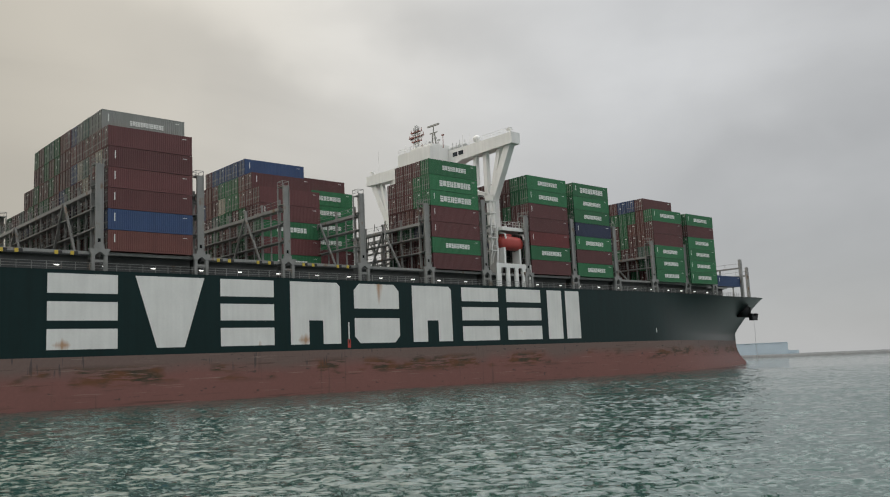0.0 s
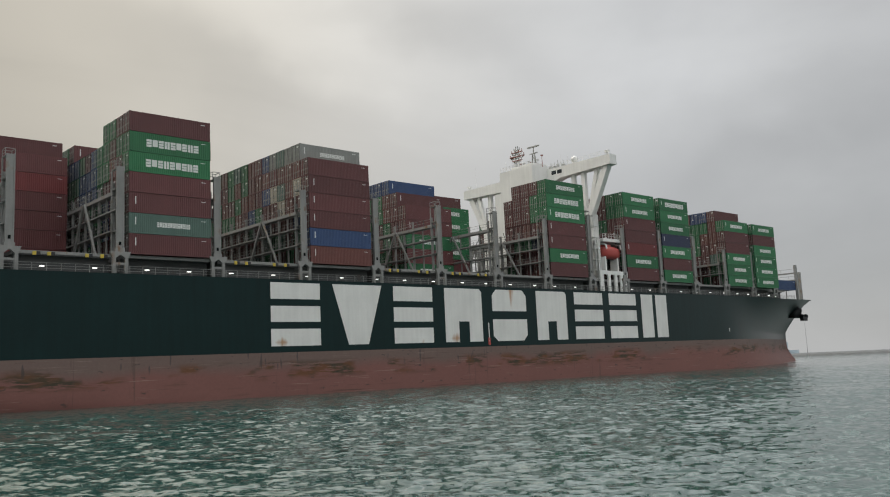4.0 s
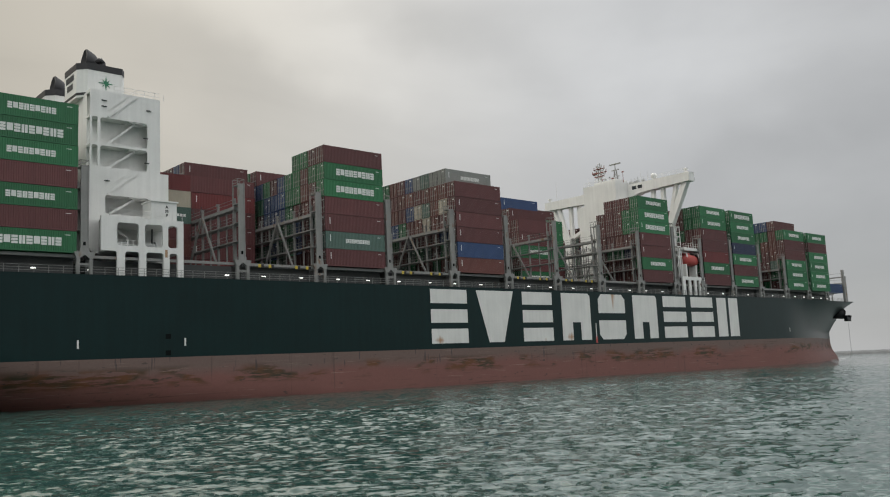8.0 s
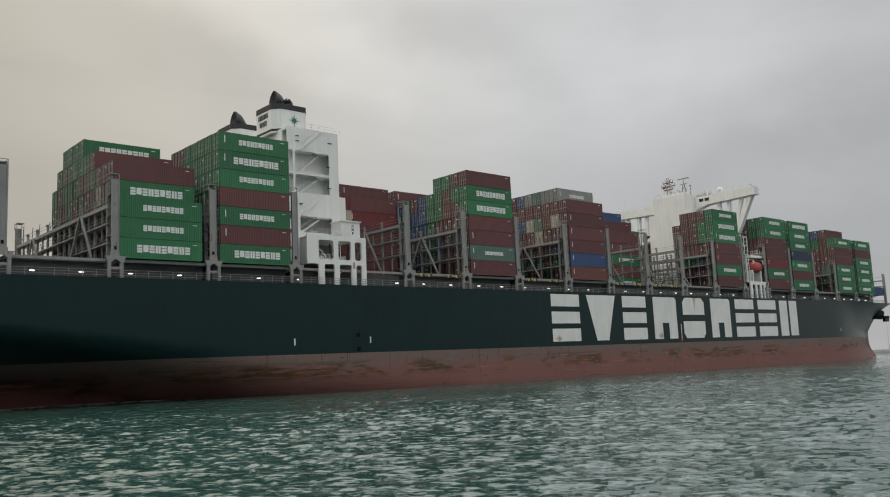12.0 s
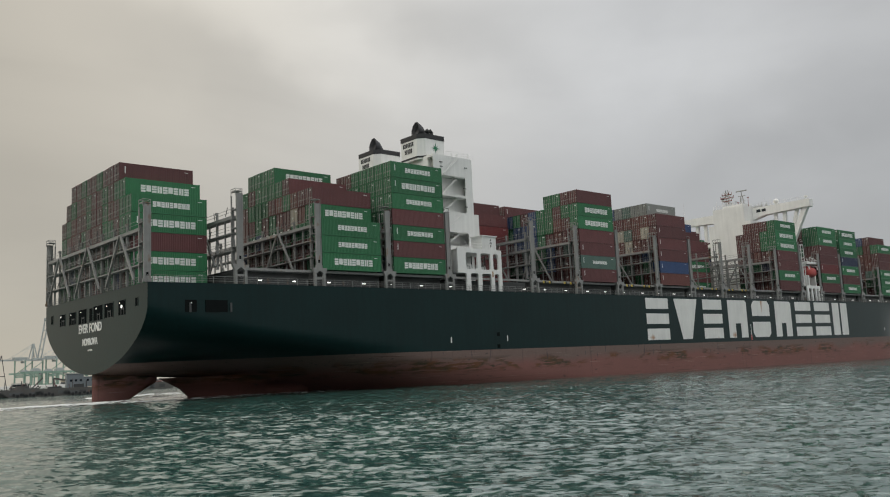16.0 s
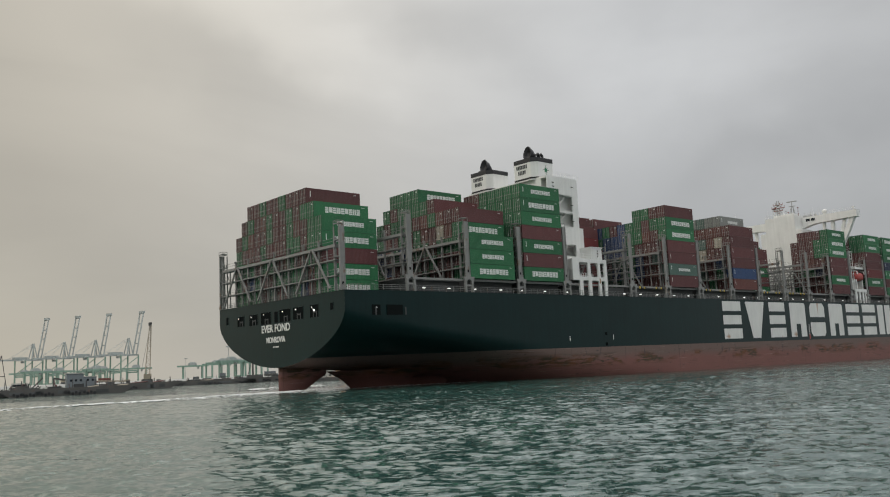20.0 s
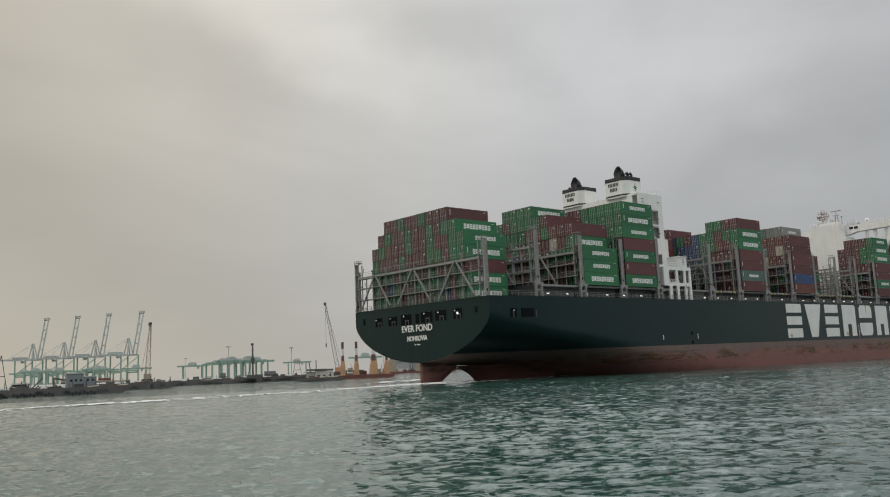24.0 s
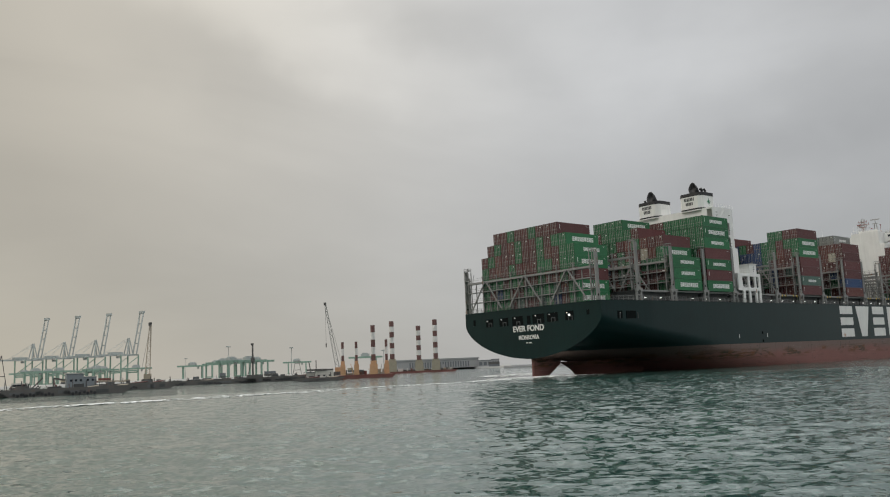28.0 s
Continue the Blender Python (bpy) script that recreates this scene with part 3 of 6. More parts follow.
def child(name, mesh, parent, x=0.0, y=0.0, z=0.0, label=""):
    o = new(name, mesh)
    o.parent = parent
    o.location = (x, y, z)
    if label:
        o["label"] = label
    return o


def add_container(x, y, z, colour, words="", group="", doors=True):
    text = BOX_COLOURS[colour][1] + " shipping container"
    if words:
        text += " with white lettering blocks"
    text += ", stacked"
    c = tagged(new("shipping_container", BODY[colour]), text, "container", group)
    if doors:
        for k in (0, 1):
            d = child("door", DOOR[colour], c, 0, 0.14 + k * (CW / 2 - 0.12), 0)
            for q in (0.25, CW / 2 - 0.41):
                child("lock_rod", RODMESH, d, 0, q, 0, "galvanised locking rod")
        child("door_seal", SEALMESH, c)
        if rng.random() < 0.6:
            child("door_mark", PLATEMESH, c)
    if words in WORDS:
        child("lettering", WORDS[words], c, label="row of white painted blocks")
    mark = rng.random()
    if mark < 0.4:
        child("code_mark", WORDS["code"], c)
    child("code_mark", WORDS["number"], c, 10.2, 0, 0)
    MOVERS.append((c, pose(x, y, z)))
    return c


# Each bay: aft x, base height, tiers from the bottom: (first row, past the last row, colour of the starboard box, lettering)
G, B = "green", "brown"
BAYS = [
    (0.4, 17.0, [(3, 16, G, "big"), (3, 16, G, "big"), (3, 16, B, ""), (3, 16, G, "big"), (3, 16, G, "mid"), (4, 15, G, "big"), (5, 14, B, "")], "stern stack"),
    (29.5, BASE, [(0, 12, G, "big"), (0, 12, G, "mid"), (0, 12, G, "mid"), (1, 12, G, "big"), (1, 12, B, ""), (4, 11, B, ""), (6, 10, G, "big")], "aft stack"),
    (44.6, BASE, [(0, 19, G, "big"), (0, 19, B, ""), (0, 19, G, "mid"), (0, 19, B, ""), (0, 16, G, "mid"), (0, 7, G, "big"), (0, 7, G, "mid")], "stack behind the funnel"),
    (82.4, BASE, [(8, 19, "red", ""), (8, 19, B, ""), (8, 19, B, ""), (8, 19, B, ""), (8, 19, "red", ""), (8, 19, B, ""), (9, 19, B, "")], "recessed stack"),
    (96.4, BASE, [(0, 19, B, ""), (0, 19, "teal", "thin"), (0, 19, B, ""), (0, 19, B, ""), (0, 17, G, "big"), (0, 14, G, "big"), (0, 4, B, "")], "midship stack"),
    (125.9, BASE, [(0, 19, "rust", ""), (0, 19, "blue", ""), (0, 19, B, ""), (0, 19, B, ""), (0, 15, B, ""), (0, 13, B, ""), (1, 13, "grey", "thin")], "midship stack"),
    (156.4, BASE, [(5, 19, G, "mid"), (5, 19, B, ""), (5, 19, G, "mid"), (5, 19, B, ""), (5, 17, B, ""), (6, 16, B, ""), (7, 13, "blue", "")], "recessed stack"),
    (171.0, BASE, [(9, 19, G, "mid"), (9, 19, B, ""), (9, 19, G, "mid"), (9, 19, G, "mid"), (9, 19, G, "mid"), (9, 17, G, "mid"), (10, 15, B, "")], "recessed stack"),
    (184.4, BASE, [(0, 5, B, ""), (0, 5, G, "mid"), (0, 5, B, ""), (0, 5, B, ""), (0, 5, G, "big"), (0, 5, G, "big"), (0, 4, G, "mid")], "stack abaft the bridge"),
    (211.0, BASE, [(0, 19, B, ""), (0, 19, G, "mid"), (0, 19, "red", ""), (0, 19, B, ""), (0, 19, B, ""), (0, 19, G, "mid"), (0, 19, G, "mid")], "forward stack"),
    (225.6, BASE, [(0, 19, G, "mid"), (0, 19, B, ""), (0, 19, G, "mid"), (0, 19, "navy", ""), (0, 19, G, "mid"), (0, 19, G, "mid"), (0, 19, G, "big")], "forward stack"),
    (254.9, BASE - 0.2, [(0, 19, G, "mid"), (0, 19, G, "mid"), (0, 19, G, "mid"), (0, 19, B, ""), (0, 19, B, ""), (0, 19, G, "mid"), (1, 8, B, "")], "foremost stacks"),
    (269.6, BASE - 0.2, [(0, 19, G, "mid"), (0, 19, G, "mid"), (0, 19, G, "mid"), (0, 19, G, "mid"), (0, 19, B, ""), (0, 19, G, "mid")], "foremost stacks"),
    (96.4, BASE + 6 * TIER, [(9, 14, B, "")], "midship stack"),
]
PALETTE = ["brown", "green", "brown", "rust", "green", "brown", "green", "brown", "rust", "green", "brown", "brown", "blue", "green", "teal"]


# Door ends of the rows behind the starboard box, where they can be told apart: (bay, tier) -> one letter a row
LETTERS = {"b": "brown", "r": "rust", "g": "green", "t": "teal", "u": "blue", "n": "navy", "R": "red", "y": "grey", "c": "cream", "o": "orange"}
ENDS = {
    (1, 6): "gggg", (1, 5): "ggggbgg", (1, 4): "brgrbgggbgbb", (1, 3): "rcbrgbgbrgbr",
    (2, 6): "ggggbb", (2, 5): "gggggb", (2, 4): "gggrbcgb",
    (4, 6): "bgg", (4, 5): "gbggubguubb", (4, 4): "brgguuuggbr", (4, 3): "brbguuubgbg",
    (5, 6): "ytyubrgtgbg", (5, 5): "rrrbrrbgrgbb", (5, 4): "crtcubrrgbrg", (5, 3): "brcrbgubrggb", (5, 2): "ubrbnbgbrb",
    (6, 6): "uuuub", (6, 5): "rgggbrb", (6, 4): "brggcbr",
    (8, 6): "bbb", (8, 5): "gbbb", (8, 4): "gbbb", (8, 3): "brbb", (8, 2): "nggb",
    (9, 6): "gbbbbb", (9, 5): "gbbbbb", (11, 6): "uub", (11, 5): "rgggu", (11, 4): "rrgbu", (11, 3): "rbgb",
    (0, 6): "bbgbbgbbb", (0, 5): "gbgbbgrbgb", (0, 4): "gbrgbbgbbrgb", (0, 3): "gbggbrbgbrbgbc",
}
SPARE = list(BOX_COLOURS)


def box_shell(out, x, y, z, colour):
    """One far container: a box with a recessed door end."""
    vs, fs, ms = out
    n0 = len(vs)
    x0, x1, y0, y1, z0, z1 = x, x + CL, y, y + CW, z, z + CH
    for xx, g in ((x0, 0.0), (x1, 0.0), (x0 + 0.08, 0.13)):
        vs.extend(((xx, y0 + g, z0 + g), (xx, y1 - g, z0 + g), (xx, y1 - g, z1 - g), (xx, y0 + g, z1 - g)))
    for k in range(4):
        n = (k + 1) % 4
        fs.append((n0 + k, n0 + n, n0 + 4 + n, n0 + 4 + k))
        fs.append((n0 + n, n0 + k, n0 + 8 + k, n0 + 8 + n))
    fs.append((n0 + 4, n0 + 5, n0 + 6, n0 + 7))
    fs.append((n0 + 11, n0 + 10, n0 + 9, n0 + 8))
    ms.extend([SPARE.index(colour)] * 10)


def slip(out, x0, x1, y0, y1, z0, z1):
    vs, fs, ms = out
    n = len(vs)
    vs.extend(((x0, y0, z0), (x1, y0, z0), (x1, y1, z0), (x0, y1, z0), (x0, y0, z1), (x1, y0, z1), (x1, y1, z1), (x0, y1, z1)))
    fs.extend(tuple(n + q for q in f) for f in ((0, 3, 2, 1), (4, 5, 6, 7), (0, 1, 5, 4), (1, 2, 6, 5), (2, 3, 7, 6), (3, 0, 4, 7)))


def loose_mesh(name, out, materials):
    vs, fs, ms = out
    me = bpy.data.meshes.new(name)
    me.from_pydata(vs, [], fs)
    for m in materials:
        me.materials.append(m)
    if ms:
        me.polygons.foreach_set("material_index", ms)
    me.update()
    return me


def build_cargo():
    spare, rods, seals, marks = ([], [], []), ([], [], []), ([], [], []), ([], [], [])
    count = 0
    for b, (x, base, tiers, group) in enumerate(BAYS):
        aft_open = b not in (10, 12)
        for t, (k0, k1, colour, words) in enumerate(tiers):
            above = tiers[t + 1][0:2] if t + 1 < len(tiers) else (99, 0)
            ends = ENDS.get((b, t), "")
            for k in range(k0, k1):
                y, z = -23.75 + ROW * k + 0.03, base + TIER * t
                side = k == k0
                top = not above[0] <= k < above[1]
                near = side or b == 0 or (aft_open and t >= 4 and k < k0 + 6 and x < 200) or (top and k < k0 + 2)
                if side:
                    c = colour
                elif k - k0 - 1 < len(ends):
                    c = LETTERS[ends[k - k0 - 1]]
                else:
                    c = rng.choice(PALETTE)
                x_ = x + rng.uniform(-0.05, 0.05)
                if near and count < 330:
                    add_container(x_, y, z, c, words if side else "", group)
                    count += 1
                elif aft_open or top:
                    box_shell(spare, x_, y, z, c)
                    for q in (0.42, 0.84, 1.6, 2.02):
                        slip(rods, x_ + 0.01, x_ + 0.05, y + q - 0.03, y + q + 0.03, z + 0.1, z + CH - 0.1)
                    for q in (0.11, 1.2, 2.28):
                        slip(seals, x_ + 0.02, x_ + 0.07, y + q, y + q + 0.05, z + 0.14, z + CH - 0.14)
                    if rng.random() < 0.6:
                        slip(marks, x_ + 0.03, x_ + 0.06, y + 0.32, y + 0.98, z + 2.26, z + 2.42)
                        slip(marks, x_ + 0.03, x_ + 0.06, y + 1.5, y + 1.75, z + 1.1, z + 1.5)
    me = loose_mesh("stacked_containers", spare, [BOX_PAINT[k] for k in SPARE])
    ob = tagged(new("stacked_containers", me), "mixed brown green and blue containers stacked across the ship", "containers", kind="stuff")
    for name, out, mat in (("lock_rods", rods, RODS), ("door_seals", seals, RUBBER), ("door_marks", marks, BOX_WHITE)):
        o = new(name, loose_mesh(name, out, [mat]))
        o.parent = ob
    MOVERS.append((ob, Matrix.Identity(4)))


build_cargo()


def build_short_stack():
    """Twenty-foot boxes between the engine casing and the next bay."""
    shrink = Matrix.Diagonal((0.497, 1.0, 0.955, 1.0))
    for i, colour in enumerate(("brown", "rust", "brown", "teal", "cream", "red")):
        for row in range(2):
            me = BODY[colour].copy()
            me.transform(shrink)
            c = tagged(new("short_container", me), BOX_COLOURS[colour][1] + " twenty foot container, stacked", "container", "short stack")
            if colour == "teal" and row == 0:
                part("lettering", boxes(*[(0.9 + q * 0.55, 1.3 + q * 0.55, -0.03, 0.0, 1.15, 1.6) for q in (0, 1, 3, 4, 5, 6, 7)]), BOX_WHITE, c, "row of white painted blocks")
            MOVERS.append((c, pose(74.4, -7.6 + ROW * row, 20.0 + 2.76 * i)))


build_short_stack()

# ---- lashing bridges ----
POSTS = [(0.0, 28.7), (14.4, 31.6), (28.7, 31.2), (43.3, 31.2), (57.6, 32.2), (81.0, 32.2), (95.0, 32.3), (109.5, 32.4), (124.6, 32.0), (139.2, 32.0),
         (153.8, 32.1), (168.6, 32.3), (183.2, 32.0), (197.8, 34.0), (209.8, 31.8), (224.4, 32.4), (239.2, 31.8), (253.7, 29.4), (268.8, 29.6), (284.0, 29.8)]


def lashing_bridge(x, top):
    base = 17.3 if x < 5 else 20.3
    b = half(x, 17.2) - 0.75
    walk_z = (25.4 if x < 5 else top - 3.4)
    frame_ = part("lashing_bridge", boxes((x - 0.4, x + 0.95, -b + 1.2, b - 1.2, walk_z - 0.5, walk_z)), GREY, ship, "grey steel lashing bridge across the deck")
    levels = [z for z in (walk_z - 2.75 * i for i in range(1, 4)) if z > base + 0.8]
    for z in [walk_z] + levels:
        if z != walk_z:
            part("walkway", boxes((x - 0.5, x + 0.95, -b + 1.0, b - 1.0, z - 0.12, z + 0.06)), GREY, frame_)
        for h in (0.5, 1.0):
            part("guard_rail", boxes((x - 0.47, x - 0.42, -b + 1.0, b - 1.0, z + h, z + h + 0.05)), GREY, frame_)
    n = 16
    for i in range(n + 1):
        y = -b + 1.6 + (2 * b - 3.2) * i / n
        if i % 2 == 0:
            bm = boxes((x - 0.2, x + 0.14, y - 0.13, y + 0.13, base, walk_z + 1.35), (x - 0.32, x + 0.05, y - 0.2, y + 0.2, walk_z + 0.95, walk_z + 1.3))
        else:
            bm = boxes((x - 0.12, x + 0.1, y - 0.08, y + 0.08, base, walk_z))
        part("column", bm, GREY, frame_)
    # turnbuckles and rods hung along the walkway
    for i in range(22):
        y = -b + 2.2 + (2 * b - 4.4) * (i + 0.3 + 0.4 * rng.random()) / 22
        z0 = rng.choice([walk_z] + levels)
        part("lashing_rod", beams(0.08, ((x - 0.5, y, z0 + 0.1), (x - 0.5, y + rng.uniform(-0.9, 0.9), z0 + rng.uniform(0.9, 2.0)))), DARK, frame_)
    for s in (-1, 1):
        # heavy side tower: a broad plate post with a caged platform behind it
        bm = bmesh.new()
        prism(bm, [(x - 0.3 + u, s * b + v) for u, v in ((0, -0.18), (0.18, -0.18), (0.18, -0.1), (0.88, -0.1), (0.88, -0.18), (1.06, -0.18),
                                                         (1.06, 0.18), (0.88, 0.18), (0.88, 0.1), (0.18, 0.1), (0.18, 0.18), (0, 0.18))], base, top)
        post = part("post", bm, GREY, frame_)
        part("base_plate", boxes((x - 0.42, x + 0.88, s * b - 0.21, s * b + 0.21, base, base + 0.5)), GREY, post)
        # a black box in place of a cut hole, its shade painted
        part("access_hole", boxes((x + 0.05, x + 0.4, s * b - 0.12, s * b + 0.12, base + 0.9, base + 1.4)), SHADE_LETTER_BLACK, post)
        yi = s * (b - 1.5)
        for xx in (x - 0.35, x + 0.7):
            part("inner_post", boxes((xx - 0.09, xx + 0.09, yi - 0.09, yi + 0.09, base, top - 0.3)), GREY, frame_)
        lo, hi = sorted((yi, s * b))
        z = base
        while z < top - 1.2:
            z += 2.92
            part("platform", boxes((x - 0.4, x + 0.75, lo, hi, z - 0.06, z + 0.06)), GREY, frame_)
        for xx in (x - 0.4, x + 0.75):
            for h in (0.15, 0.75):
                part("cage_bar", beams(0.07, ((xx, yi, top + h), (xx, s * b, top + h))), GREY, frame_)
            for yy in (yi, s * b):
                part("cage_bar", beams(0.07, ((xx, yy, top - 0.3), (xx, yy, top + 0.75))), GREY, frame_)
        for yy in (yi, s * b):
            part("cage_bar", beams(0.07, ((x - 0.4, yy, top + 0.75), (x + 0.75, yy, top + 0.75))), GREY, frame_)
    lean = 5.6 if x < 5 else 4.7
    for y in ((-14.2, 0, 14.2) if x < 5 else (-11.8, 11.8)):
        for s in (-1, 1):
            part("brace", beams(0.3, ((x - 0.6, y + s * 0.2, walk_z - 0.2), (x - 0.6, y + s * lean, base + 0.5))), GREY, frame_)
    if x > 5:
        # the flared H-shaped feet that carry the posts from the deck
        for s in (-1, 1):
            yy = s * (b + 0.1)
            bm = boxes((x - 0.85, x - 0.4, yy - 0.22, yy + 0.22, 17.2, 20.0), (x + 0.85, x + 1.3, yy - 0.22, yy + 0.22, 17.2, 20.0), (x - 0.6, x + 1.05, yy - 0.15, yy + 0.15, 18.5, 18.8))
            slab(bm, [(x - 0.85, 19.4), (x - 0.4, 19.4), (x + 0.1, 19.85), (x + 0.35, 19.85), (x + 0.85, 19.4), (x + 1.3, 19.4), (x + 1.65, 20.3), (x - 1.2, 20.3)], yy - 0.26, yy + 0.26)
            part("foot", bm, GREY, frame_)


for x, top in POSTS:
    lashing_bridge(x, top)

# ---- hatch coamings, passage and rails ----


def build_deck_edge():
    edges = [p[0] for p in POSTS[1:]]
    for a, b in zip([2.0] + edges, edges + [296.0]):
        if (b - a) < 3 or a < 5:
            continue
        w = min(half(a, 17.2), half(b, 17.2)) - 2.6
        part("hatch_coaming", boxes((a + 1.0, b - 0.6, -w, w, 17.2, 19.5)), DARK, ship, "dark hatch coaming")
        if not (57 < a < 80):
            part("hatch_cover", boxes((a + 0.9, b - 0.5, -w - 0.5, w + 0.5, 19.5, 20.0)), DARK, ship, "dark steel hatch cover")
        part("side_girder", boxes((a + 1.3, b - 0.9, -w - 1.6, -w - 1.2, 19.55, 19.95)), GREY, ship)
    x = 1.0
    while x < 300:
        n = min(14.4, 302 - x)
        m = 8
        for s in (-1, 1):
            rail_ = None
            for h in (1.05, 0.7, 0.35):
                bm = bmesh.new()
                bent(bm, [(q, s * (half(q, deck_height(q)) - 0.15), deck_height(q) + h) for q in [x + n * i / m for i in range(m + 1)]], 0.05)
                if rail_ is None:
                    rail_ = part("railing", bm, GREY, ship, "grey steel guard rail")
                else:
                    part("lower_rail", bm, GREY, rail_)
            for i in range(m):
                x0 = x + n * i / m
                y, z = s * (half(x0, deck_height(x0)) - 0.15), deck_height(x0)
                part("stanchion", beams(0.06, ((x0, y, z), (x0, y, z + 1.05))), GREY, rail_)
        x += 14.4
    for i in range(41):
        x = 18 + i * 6.75 + (i % 3 == 0) * 0.5
        if 60 < x < 73 or 200 < x < 211:
            continue
        w = half(x, 17.2)
        part("deck_lamp", boxes((x - 0.3, x + 0.3, -w + 1.7, -w + 1.9, 18.0, 18.18)), LAMP, ship, "small bright deck floodlight")
    for bay in (82.4, 110.9, 140.4, 155.2):
        for q in (1.7, 3.5, 8.3, 10.3):
            x = bay + q
            for k in range(2):
                part("hazard_plate", boxes((x + k * 0.5, x + k * 0.5 + 0.45, -HALF + 0.9, -HALF + 0.96, 19.35, 19.85)), (YELLOW, BLACK)[k], ship)


build_deck_edge()

# ---- funnel house ----


def text_mesh(name, words, size, material, weight=0.05):
    cu = bpy.data.curves.new(name, "FONT")
    cu.body, cu.size, cu.align_x, cu.align_y, cu.extrude, cu.offset = words, size, "CENTER", "CENTER", 0.03, weight
    tmp = new(name, cu)
    me = bpy.data.meshes.new_from_object(tmp.evaluated_get(bpy.context.evaluated_depsgraph_get()))
    bpy.data.objects.remove(tmp)
    me.materials.append(material)
    return me


def rounded_hole_plate(bm, x0, x1, z0, z1, holes, y0, y1):
    """A plate in x and z with rectangular holes, made of strips."""
    xs = sorted({x0, x1, *[h[0] for h in holes], *[h[1] for h in holes]})
    zs = sorted({z0, z1, *[h[2] for h in holes], *[h[3] for h in holes]})
    for a, b in zip(xs, xs[1:]):
        run = None
        for c, d in zip(zs, zs[1:]):
            mx, mz = (a + b) / 2, (c + d) / 2
            if any(h[0] < mx < h[1] and h[2] < mz < h[3] for h in holes):
                if run:
                    box(bm, a, b, y0, y1, *run)
                run = None
            else:
                run = (run[0], d) if run else (c, d)
        if run:
            box(bm, a, b, y0, y1, *run)
    for h in holes:
        r = min(0.38, 0.3 * (h[1] - h[0]), 0.3 * (h[3] - h[2]))
        for cx, sx in ((h[0], 1), (h[1], -1)):
            for cz, sz in ((h[2], 1), (h[3], -1)):
                if not (x0 < cx < x1 and z0 < cz < z1):
                    continue
                pts = [(cx, cz)] + [(cx + sx * r * (1 - math.sin(a)), cz + sz * r * (1 - math.cos(a))) for a in [math.pi / 2 * i / 5 for i in range(6)]]
                slab(bm, pts, y0 + 0.002, y1 - 0.002)


